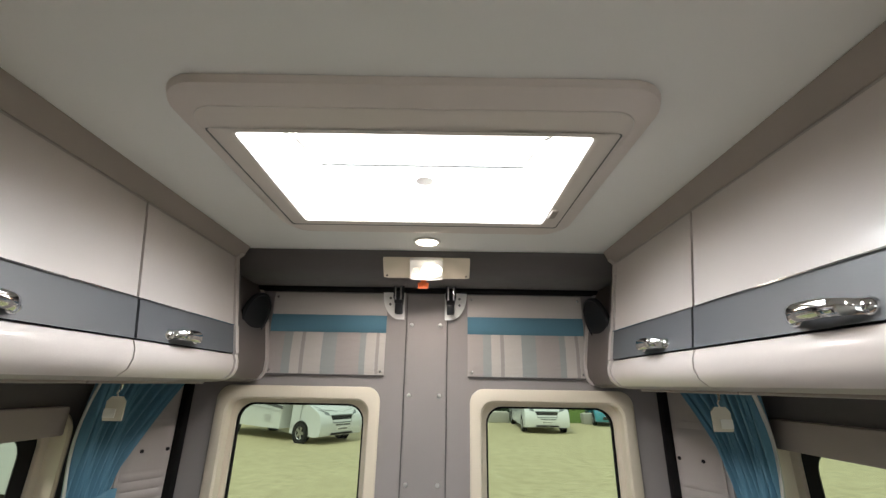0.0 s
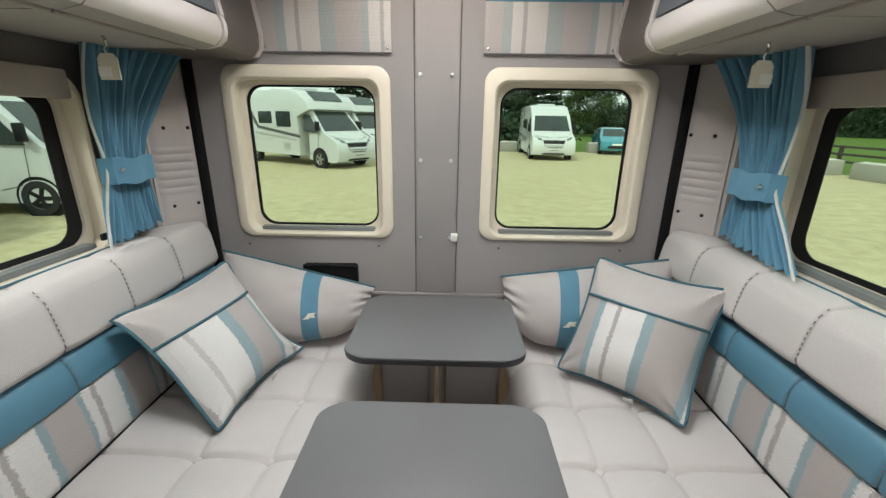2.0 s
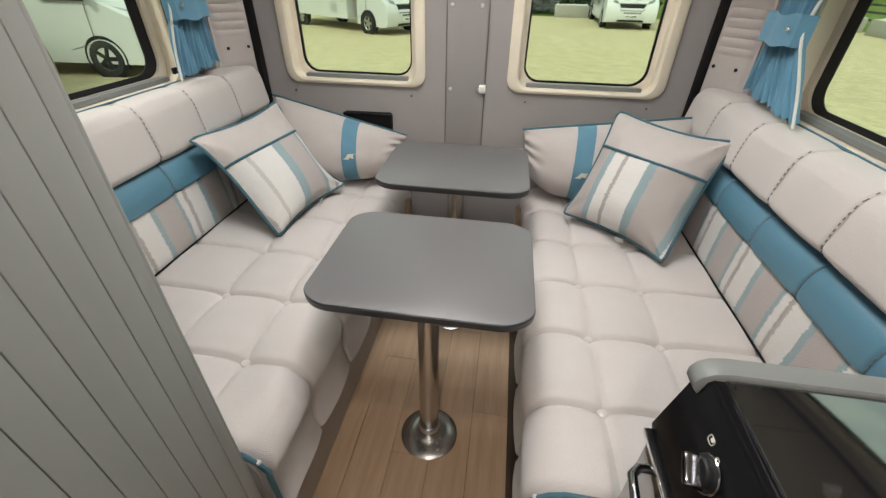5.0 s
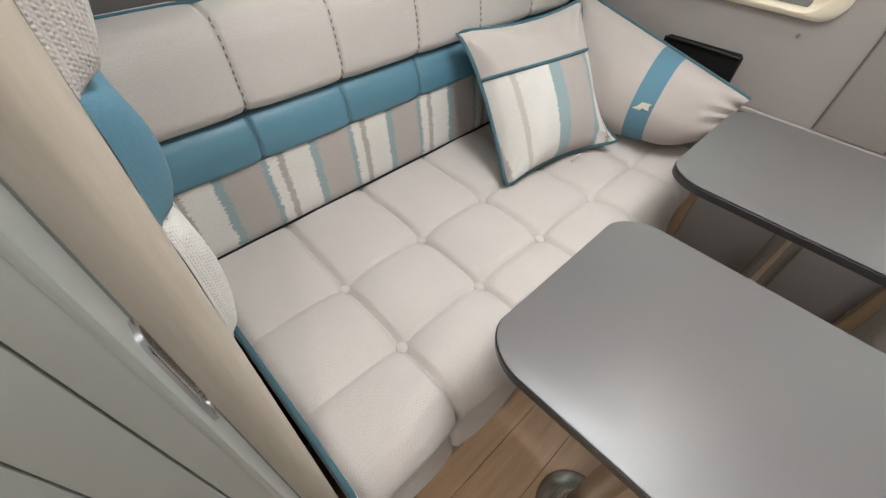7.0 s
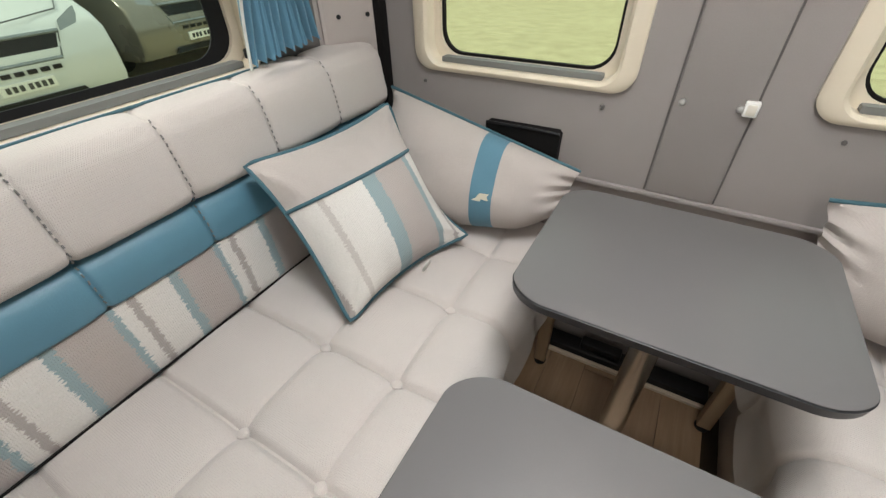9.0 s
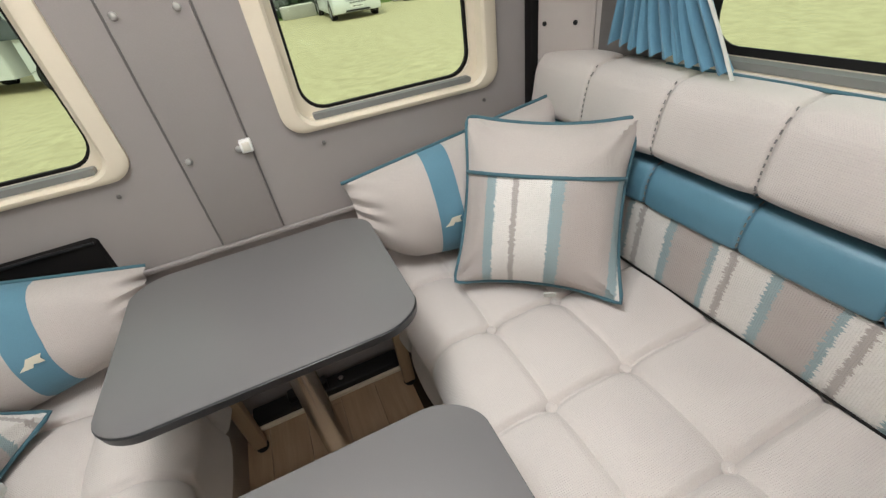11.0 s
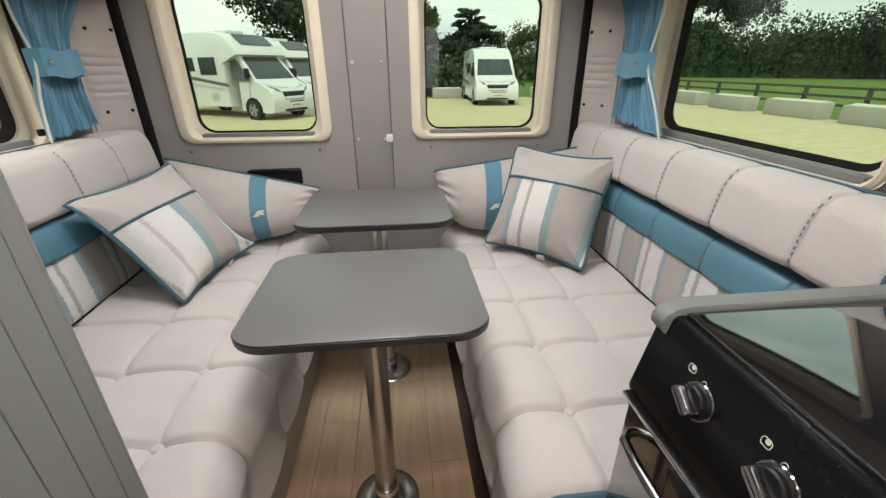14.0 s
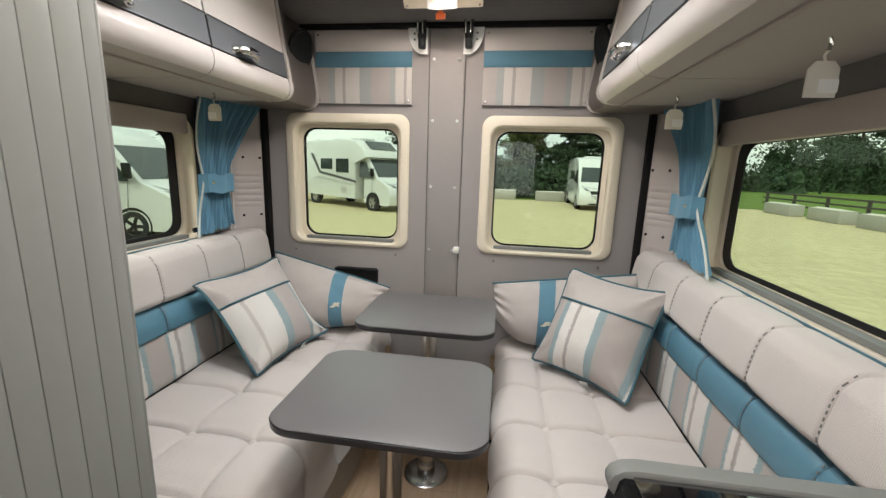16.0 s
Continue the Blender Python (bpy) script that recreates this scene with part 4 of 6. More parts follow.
# end pad on the washroom wall, in the three cloths of the backrests
pad = thing("end_headrest", (-0.6, PY, 0.765), "three-tone padded headrest fixed to the ash wall above the seat", "headrest")


def pad_tier(z0, z1, depth, name, material, label=""):
    def f(u, v):
        v = v * v * (3 - 2 * v)
        x = -0.840 + 0.485 * v
        a = u * math.pi
        e = min(v, 1 - v)
        d = depth * (math.sin(a) ** 0.35 if 0 < u < 1 else 0) * max(0.0, 1 - math.exp(-((e / 0.022) ** 2))) ** 0.6
        return (x, PY + 0.002 + d + 0.001 * noise.noise(Vector((x * 12, z0, u * 3))), z0 + (z1 - z0) * u)

    return part(name, sheet(14, 40, f), material, pad, label)


M["stripe_pad"] = striped("stripe_pad_weave", 0, 0.2055, 0.30, False, STOPS)
pad_tier(0.765, 0.932, 0.024, "striped_panel", "stripe_pad", "white and teal striped panel")
pad_tier(0.928, 1.035, 0.028, "teal_roll", "teal", "teal cloth roll")
pad_tier(1.030, 1.21, 0.036, "top_roll", "seat_top")

# ---------------------------------------------------------------- rooflight
hatch = thing("rooflight", (HX, HY, ROOF), "cream plastic rooflight frame with an acrylic dome made to glow", "rooflight")
fo = lambda g, r: rrect(0.795 + g, 0.615 + g, r, 8, HX + 0.008, 0.890)
rings = [(fo(0.0, 0.07), 1.899), (fo(-0.006, 0.068), 1.886), (fo(-0.05, 0.055), 1.874), (fo(-0.075, 0.045), 1.8715), (fo(-0.077, 0.044), 1.8700)]
rings2 = [(rrect(0.717, 0.537, 0.044, 8, HX + 0.008, 0.890), 1.870), (rrect(0.63, 0.405, 0.012, 8, HX + 0.006, 0.885), 1.8665), (rrect(0.618, 0.393, 0.010, 8, HX + 0.006, 0.885), 1.870), (rrect(0.612, 0.387, 0.010, 8, HX + 0.006, 0.885), 1.95), (rrect(0.585, 0.365, 0.010, 8, HX + 0.006, 0.89), 2.005)]
part("frame", loft([[(x, y, z) for x, y in lp] for lp, z in rings], True, False), "hatch", hatch, "rounded cream frame")
part("inner_frame", loft([[(x, y, z) for x, y in lp] for lp, z in rings2], True, False), "hatch", hatch, "cream inner frame")
part("blind_groove", loft([[(x, y, 1.8655 + k) for x, y in rrect(0.70 - 4 * k, 0.43 - 4 * k, 0.008, 8, HX + 0.006, 0.885)] for k in (0.0, 0.0012)], True, False), "groove", hatch, "thin dark blind groove")
part("dome", sheet(16, 12, lambda u, v: (HX + 0.006 + (u - 0.5) * 0.68, 0.89 + (v - 0.5) * 0.47, 2.03 + 0.05 * math.sin(math.pi * u) * math.sin(math.pi * v))), "rooflight", hatch, "white acrylic dome, glowing in place of daylight through it")
part("cross_bar", box((HX - 0.24, 0.958, 1.966), (HX + 0.25, 0.966, 1.976), 0.002), "upstand", hatch, "grey cross bar of the lid")
part("turn_knob", lathe([(0.004, 0.03), (0.020, 0.028), (0.024, 0.010), (0.022, 0.0), (0.006, -0.002)], Matrix.Translation((HX + 0.01, 0.985, 1.938)), 24), "white", hatch, "round white lid knob")
for dx in (-0.275, 0.285):
    arm = [(HX + dx, 0.74, 1.93), (HX + dx * 0.93, 0.82, 1.955), (HX + dx * 0.88, 0.955, 1.97)]
    part("stay", tube(arm, 0.007, 8), "white", hatch, "white lid stay")
    part("pivot", stud((HX + dx, 0.735, 1.925), (0, 0, -1), 0.007, 0.006), "black", hatch, "black pivot")
part("blind_catch", box((HX + 0.318, 0.985, 1.863), (HX + 0.334, 1.03, 1.869), 0.002), "cornice", hatch, "taupe blind catch")

# ---------------------------------------------------------------- downlights and LED strips


def downlight(x, y, watts):
    ob = thing("downlight", (x, y, ROOF), "small round recessed ceiling light, switched on; forward ones added as fill", "ceiling light", "ceiling downlights")
    part("bezel", lathe([(0.044, 0.0), (0.043, -0.004), (0.036, -0.006), (0.034, -0.003)], Matrix.Translation((x, y, ROOF)), 28), "white", ob, "white bezel")
    part("lens", lathe([(0.035, -0.001), (0.034, -0.004), (0.012, -0.0055)], Matrix.Translation((x, y, ROOF)), 28), "led", ob, "glowing lens")
    d = bpy.data.lights.new("downlight_lamp", "SPOT")
    d.energy, d.spot_size, d.spot_blend, d.shadow_soft_size, d.color = watts, radians(165), 0.6, 0.03, WARM
    lamp = new("downlight_lamp", d)
    lamp.location = (x, y, ROOF - 0.02)
    return ob


downlight(C + 0.005, 1.318, 10)
# three added downlights, out of view, to fill seats and floor from the front
downlight(0.22, 0.10, 13)
downlight(0.16, -0.60, 18)
downlight(0.16, -1.30, 18)
strip_ob = thing("led_strip_light", (0.66, -0.2, 1.45), "slim white LED strips under the kitchen locker", "strip light")
for y0, y1 in ((-0.42, 0.02), (0.06, 0.22)):
    part("diffuser", box((0.700, y0, 1.4545), (0.708, y1, 1.4605), 0.001), "led_strip", strip_ob, "glowing diffuser")
part("diffuser", box((0.705, 0.236, 1.4545), (0.90, 0.242, 1.4605), 0.001), "led_strip", strip_ob, "glowing diffuser")

# ---------------------------------------------------------------- rear header fittings
lampb = thing("awning_light", (C, 1.455, 1.83), "warm white reading light fixed to the rear header", "light fitting")


def header_place(u, v, w):
    y, z = 1.430 + 0.052 * v, 1.882 - 0.060 * v
    return (C + u, y - 0.75 * w, z - 0.65 * w)


part("back_plate", plate([(p[0], p[1]) for p in rrect(0.300, 1.0, 0.03, 4, 0.0, 0.5)], [], lambda u, v, w: header_place(u, v, w), 0.004), "cream", lampb, "cream backing plate")
part("body", plate(rrect(0.112, 0.98, 0.05, 4, 0.0, 0.48), [], lambda u, v, w: header_place(u, v, 0.004 + w), 0.020), "white", lampb, "white light body")
part("lens", plate(ellipse(0.034, 0.30, 20, 0.018, 0.5), [], lambda u, v, w: header_place(u, v, 0.024 + w), 0.003), "led", lampb, "glowing lens")
part("switch", plate(ellipse(0.012, 0.14, 14, -0.034, 0.5), [], lambda u, v, w: header_place(u, v, 0.024 + w), 0.003), "cream", lampb)
for dx in (-0.138, 0.138):
    part("screw", stud(header_place(dx, 0.88, 0.004), (0, -0.75, -0.65), 0.004, 0.003), "steel", lampb)
stick = thing("warning_sticker", (C - 0.012, 1.50, 1.81), "small orange warning sticker on the rear header", "sticker")
part("sticker", plate([(-0.018, -0.010), (0.018, -0.010), (0.020, 0.010), (0.010, 0.012), (0.010, 0.020), (-0.010, 0.020), (-0.010, 0.012), (-0.020, 0.010)], [], lambda u, v, w: (C - 0.012 + u, 1.500 - w, 1.797 + v), 0.002), "orange", stick)
for dx in (-0.108, 0.088):
    latch = thing("door_check", (C + dx, 1.60, 1.74), "black steel door catch on a pale bracket above the rear doors", "door catch", "rear door catches")
    s = -1 if dx < 0 else 1
    quarter = [(-0.022, 0.045), (0.062, 0.045)] + [(-0.004 + 0.066 * math.cos(k * 0.157), 0.040 - 0.098 * math.sin(k * 0.157)) for k in range(1, 10)] + [(-0.022, -0.058)]
    part("bracket", plate([(s * u, v) for u, v in quarter], [], lambda u, v, w: (C + dx + u, REAR - 0.0135 - w, 1.755 + v), 0.003), "white", latch, "pale grey quarter-round bracket")
    for e in (-0.015, 0.015):
        part("arm", tube([(C + dx + e, 1.600, 1.824), (C + dx + e, 1.604, 1.775), (C + dx + e * 0.6, 1.616, 1.757)], 0.0055, 8), "black", latch, "black hook arm")
    part("claw", box((C + dx - 0.014, 1.606, 1.716), (C + dx + 0.014, REAR - 0.0065, 1.764), 0.005, 2), "black", latch, "black catch block")
    part("body", box((C + dx - 0.016, REAR - 0.05, 1.752), (C + dx + 0.016, REAR - 0.012, 1.80), 0.004), "black", latch)
    part("tongue", box((C + dx - 0.010, REAR - 0.045, 1.722), (C + dx + 0.010, REAR - 0.014, 1.756), 0.004), "black", latch)
    for k in (-0.010, 0.010):
        part("pin", tube([(C + dx + k, REAR - 0.068, 1.762), (C + dx + k, REAR - 0.068, 1.816)], 0.004, 8), "chrome", latch, "bright pin")
    for k in (0.0, 0.024):
        part("screw", stud((C + dx + s * 0.034, REAR - 0.0165, 1.778 - k), (0, -1, 0), 0.005, 0.004), "dark_chrome", latch)

# pleated pocket panels above the rear windows
for sgn in (-1, 1):
    cx = C + sgn * 0.371
    pel = thing("striped_pocket_panel", (cx, REAR - 0.01, 1.49), "flat cloth panel with taupe top, teal band and stripes", "cloth panel", "cloth panels above the rear windows")
    def pp(u, v, w, cx=cx):
        return (cx + u, REAR - 0.004 - w, v)
    def soft(z0, z1, name, material, label=""):
        bm = sheet(24, 6, lambda a, b: (cx - 0.218 + 0.436 * a, REAR - 0.006 - 0.006 * (math.sin(math.pi * b) ** 0.5 if 0 < b < 1 else 0) - 0.002 * noise.noise(Vector((a * 5, z0 * 9, sgn))), z0 + (z1 - z0) * b))
        part(name, bm, material, pel, label)
    soft(1.712, 1.796, "top_strip", "seat")
    soft(1.647, 1.712, "teal_band", "teal", "teal band")
    soft(1.494, 1.647, "striped_panel", "stripe_blind", "striped cloth")
    part("hem", tube([(cx - 0.218, REAR - 0.006, 1.493), (cx + 0.218, REAR - 0.006, 1.493)], 0.0035, 6), "carpet_dark", pel)
    for ux in (-0.204, 0.204):
        for z in (1.508, 1.778):
            part("stud", stud((cx + ux, REAR - 0.010, z), (0, -1, 0), 0.005, 0.004), "chrome", pel)

sw = thing("magnet_catch", (0.083, REAR - 0.01, 0.86), "small white plastic catch beside the door joint", "catch")
part("body", box((0.070, REAR - 0.022, 0.846), (0.096, REAR - 0.003, 0.876), 0.003), "white", sw)
part("face", box((0.075, REAR - 0.024, 0.851), (0.091, REAR - 0.021, 0.871), 0.001), "card", sw)
pk = thing("door_pocket", (-0.395, REAR - 0.02, 0.64), "black soft storage pocket on the rear door", "pocket")
part("pocket", plate([(-0.498, 0.632), (-0.29, 0.630), (-0.289, 0.738), (-0.297, 0.746), (-0.492, 0.744), (-0.499, 0.736)], [], lambda u, v, w: (u, REAR - 0.002 - w, v), 0.022), "seal", pk)
part("rim", tube([(-0.497, REAR - 0.025, 0.741), (-0.395, REAR - 0.028, 0.744), (-0.291, REAR - 0.025, 0.741)], 0.004, 6), "black", pk)

# ---------------------------------------------------------------- pillar panels and curtains
for side in (-1, 1):
    a, b = Vector((C + side * 0.845, 1.645)), Vector((C + side * 0.962, 1.47))
    d = (b - a).normalized()
    nin = Vector((-side * abs(d.y), -abs(d.x)))

    def pil(u, v, w, a=a, d=d, nin=nin):
        p = a + d * u + nin * w
        return (p.x, p.y, v)

    setting("trim_pillar", plate([(0.0, 0.4), (0.25, 0.4), (0.25, 1.475), (0.0, 1.475)], [], lambda u, v, w: pil(u, v, w - 0.012), 0.010), "pad", "grey vinyl-lined rear pillar")
    panel = thing("pillar_panel", (a.x + d.x * 0.1, a.y + d.y * 0.1, 0.92), "quilted taupe vinyl pillar panel with dark studs", "pillar panel", "pillar panels")
    outline = [(0.020, 0.90), (0.175, 0.90), (0.172, 1.30), (0.160, 1.345), (0.135, 1.362), (0.060, 1.362), (0.032, 1.345), (0.022, 1.30)]
    part("backing", plate(outline, [], lambda u, v, w: pil(u, v, w), 0.006), "pad", panel)

    def quilt(p, q):
        v = 0.915 + 0.425 * p
        u = 0.030 + 0.135 * q
        rib = 0.0055 * abs(math.sin((v - 1.02) / 0.028 * math.pi / 1.0)) ** 0.6 if 1.02 < v < 1.188 else 0.004
        e = min(q, 1 - q, p * 3, (1 - p) * 3)
        return pil(u, v, 0.006 + rib * min(1, e * 8))

    part("quilting", sheet(90, 14, quilt), "pad", panel)
    for u, v in ((0.042, 1.246), (0.118, 1.246), (0.048, 0.985), (0.128, 0.985)):
        q = pil(u, v, 0.010)
        part("stud", stud(q, (nin.x, nin.y, 0), 0.006, 0.004), "black", panel, "dark stud")

    # curtain: gathered at a tie-back
    top, tie, foot = 1.470, (1.128 if side > 0 else 1.138), 0.938
    cur = thing("curtain", (C + side * 0.89, 1.40, foot), "blue cloth curtain gathered by a tie-back with a white lining edge", "curtain", "side window curtains")

    def edges(z):
        """Near and far edge of the gathered cloth along the wall, by height."""
        t = (z - tie) / (top - tie) if z > tie else (tie - z) / (tie - foot)
        if side > 0:
            return (1.200 + 0.028 * t, 1.350 + 0.165 * t ** 1.2) if z > tie else (1.200 - 0.115 * t ** 1.3, 1.350 + 0.035 * t)
        return (1.243 + 0.037 * t, 1.395 + 0.170 * t ** 1.2) if z > tie else (1.243 - 0.034 * t, 1.395 + 0.028 * t)

    def cloth(u, v, amp=0.0135, folds=10.0, inset=0.0):
        z = top - (top - foot) * v
        n, f = edges(z)
        y = n + (f - n) * u
        squeeze = math.exp(-(((z - tie) / 0.07) ** 2))
        x = 0.915 if y < 1.42 else 0.915 - (y - 1.42) * 0.50
        ph = u * folds * 2 * math.pi + 1.2 * math.sin(v * 5)
        w = amp * (1 - 0.6 * squeeze) * (0.75 + 0.5 * noise.noise(Vector((u * 5, v * 2, side)))) * (math.sin(ph) - 0.35 * math.cos(2 * ph)) + 0.004 * math.sin(u * 47 + v * 9)
        z2 = z + (0.022 * u * (1 if v > 0.9 else 0) * (v - 0.9) * 10 if side < 0 else 0.03 * (u - 0.2) * max(0, v - 0.85) * 6)
        z2 += 0.006 * math.sin(ph) * max(0.0, v - 0.9) * 10
        return (C + side * (x - 0.028 + w + inset - 0.010 * squeeze), y, z2)

    part("cloth", sheet(190, 60, cloth), "curtain", cur)
    hem = [cloth(0.0, k / 24, inset=-0.002) for k in range(25)]
    bm = bmesh.new()
    rows = []
    for x, y, z in hem:
        wd = (0.001 + 0.006 * min(1.0, max(0.0, (z - tie - 0.03) / 0.20))) if side > 0 else 0.001
        rows.append([(x + side * 0.003, y - 0.002, z), (x - side * 0.001, y - 0.003, z), (x - side * 0.003, y - 0.001, z), (x - side * 0.004, y + wd, z)])
    loft(rows, False, False, bm)
    part("lining", bm, "lining", cur, "white lining edge")
    bm = bmesh.new()
    rows = []
    for k in range(9):
        z = tie - 0.036 + 0.072 * k / 8
        rows.append([(C + side * (0.915 - 0.058 - 0.012 * math.sin(math.pi * q / 12) + (0.03 if q in (0, 12) else 0) - max(0, (q - 9)) * 0.006), (1.190 if side > 0 else 1.235) + (0.160 if side > 0 else 0.160) * q / 12, z + 0.004 * math.sin(q * 0.8)) for q in range(13)])
    loft(rows, False, False, bm)
    part("tie_back", bm, "curtain", cur, "blue tie-back band")
    part("press_stud", stud((C + side * 0.843, 1.218 if side > 0 else 1.262, tie + 0.006), (-side, 0, 0), 0.006, 0.005), "chrome", cur, "chrome press stud")

    # tag hanging under the lockers
    for ty in ((1.195,) if side < 0 else (1.195, 0.632)):
        tx = C + (side * 0.765 if ty > 1 else 0.785)
        tag = thing("hanging_tag", (tx, ty, 1.462), "small cream card tag hanging on a cord under the locker", "tag", "hanging tags")
        part("hook", tube([(tx, ty, 1.462), (tx + 0.004, ty, 1.452), (tx + 0.002, ty, 1.440)], 0.0035, 8), "steel", tag)
        part("cord", tube([(tx + 0.002, ty, 1.442), (tx - 0.003, ty, 1.432), (tx + 0.002, ty, 1.420)], 0.002, 6), "card", tag)
        part("card", plate([(-0.024, -0.058), (0.024, -0.058), (0.024, -0.012), (0.014, 0.0), (-0.014, 0.0), (-0.024, -0.012)], [], lambda u, v, w: (tx + u, ty + w - 0.002, 1.424 + v), 0.004), "card", tag)
        part("label", plate(rrect(0.030, 0.022, 0.002, 2, side * 0.010, -0.040), [], lambda u, v, w: (tx + u, ty - 0.0035 + w, 1.424 + v), 0.0015), "white", tag, "white paper label")

# ---------------------------------------------------------------- loose cushions


def frame_of(p_bl, p_br, p_tl, sit):
    """Pose of a cushion from three corners: local x along the foot, y up the face, z out of it."""
    x = (Vector(p_br) - Vector(p_bl)).normalized()
    y = Vector(p_tl) - Vector(p_bl)
    y = (y - x * y.dot(x)).normalized()
    z = x.cross(y)
    c = (Vector(p_bl) + Vector(p_br)) / 2
    m = Matrix((x, y, z)).transposed().to_4x4()
    m.translation = Vector((c.x, c.y, sit))
    return m


def pillow_pt(u, v, w, h, fat, pinch=0.035, face=1):
    """Stuffed cloth: u, v in -1..1; sides draw in between the rounded corners, which stand out as soft ears."""
    ear = (abs(u) * abs(v)) ** 3
    tip = (abs(u) * abs(v)) ** 14
    k = 1 - 0.045 * tip
    x = u * w / 2 * (1 - pinch * (1 - v * v) ** 0.8) * k
    y = v * h / 2 * (1 - pinch * (1 - u * u) ** 0.8) * k
    b = max(0.0, (1 - abs(u) ** 2.6) * (1 - abs(v) ** 2.6))
    a = math.atan2(1 - abs(v) + 0.05, 1 - abs(u) + 0.05)
    near = math.exp(-(((1 - abs(u)) ** 2 + (1 - abs(v)) ** 2) / 0.16))
    crease = near * (1 - max(abs(u), abs(v)) ** 10) * (0.010 * math.sin(8 * a + 2 * u) + 0.005 * math.sin(15 * a + 3 * v))
    return Vector((x, y, face * (fat / 2 * b ** 0.62 + 0.006 * near * (1 - tip)) + crease + 0.018 * ear * (u - v) + 0.012 * ear))


def square_cushion(m, w, h, fat, flap, stripe_shift):
    ob = thing("scatter_cushion", m, "square cushion with taupe top, teal piping and woven stripes", "cushion", "scatter cushions")
    up = Matrix.Translation((0, h / 2, 0))

    def face(v0, v1, side, wob):
        def f(a, b):
            p = pillow_pt(-1 + 2 * a, v0 + (v1 - v0) * b, w, h, fat, 0.115, side)
            edge = min(1.0, 6 * (1 - abs(-1 + 2 * a)), 6 * (1 - abs(v0 + (v1 - v0) * b)))
            p.z += edge * (2.0 * wob * noise.noise(Vector((p.x * 9, p.y * 9, side * 2 + stripe_shift))) + 0.5 * wob * noise.noise(Vector((p.x * 26, p.y * 20, side + stripe_shift))))
            return m @ up @ p
        return sheet(44, max(8, int(44 * (v1 - v0) / 2)), f)

    part("top_panel", face(flap, 1.0, 1, 0.006), "cushion", ob)
    part("striped_panel", face(-1.0, flap, 1, 0.005), M["stripe_cushion" if stripe_shift < 1 else "stripe_cushion_2"], ob, "panel of white and teal woven stripes")
    part("back_panel", face(-1.0, 1.0, -1, 0.005), "teal", ob, "teal cloth back")
    rim = []
    for k in range(120):
        a = 2 * math.pi * k / 120
        cu, su = math.cos(a), math.sin(a)
        q = 1 / max(abs(cu), abs(su))
        u, v = cu * q, su * q
        p = pillow_pt(u, v, w, h, fat, 0.115)
        rim.append(m @ up @ Vector((p.x * 1.006, p.y * 1.006, p.z)))
    part("piping", tube(rim, 0.0048, 8, None, True), "piping", ob, "teal piping round the edge")
    line = [m @ up @ (pillow_pt(-1 + 2 * k / 30, flap, w, h, fat, 0.115) + Vector((0, 0, 0.002))) for k in range(31)]
    part("seam_piping", tube(line, 0.0045, 8), "piping", ob, "teal piping across the face")
    bm = box((-0.014, -0.010, -0.002), (0.014, 0.012, 0.002), 0.001, 1)
    bm.transform(m @ Matrix.Translation((w * 0.10, 0.006, fat * 0.20)) @ pose(0, 0, 0, 55, 0, 10))
    part("care_label", bm, "lining", ob, "small white care label")
    return ob


M["stripe_cushion_2"] = striped("stripe_cushion_weave_b", 0, 0.384, 0.5, False, STOPS_B, 0.026)
square_cushion(frame_of((-0.544, 1.037, 0.485), (-0.472, 1.398, 0.496), (-0.763, 1.066, 0.793), 0.482), 0.394, 0.404, 0.165, 0.36, 0.5)
square_cushion(frame_of((0.446, 1.323, 0.518), (0.719, 1.107, 0.499), (0.571, 1.453, 0.849), 0.490), 0.388, 0.408, 0.170, 0.34, 1.5)


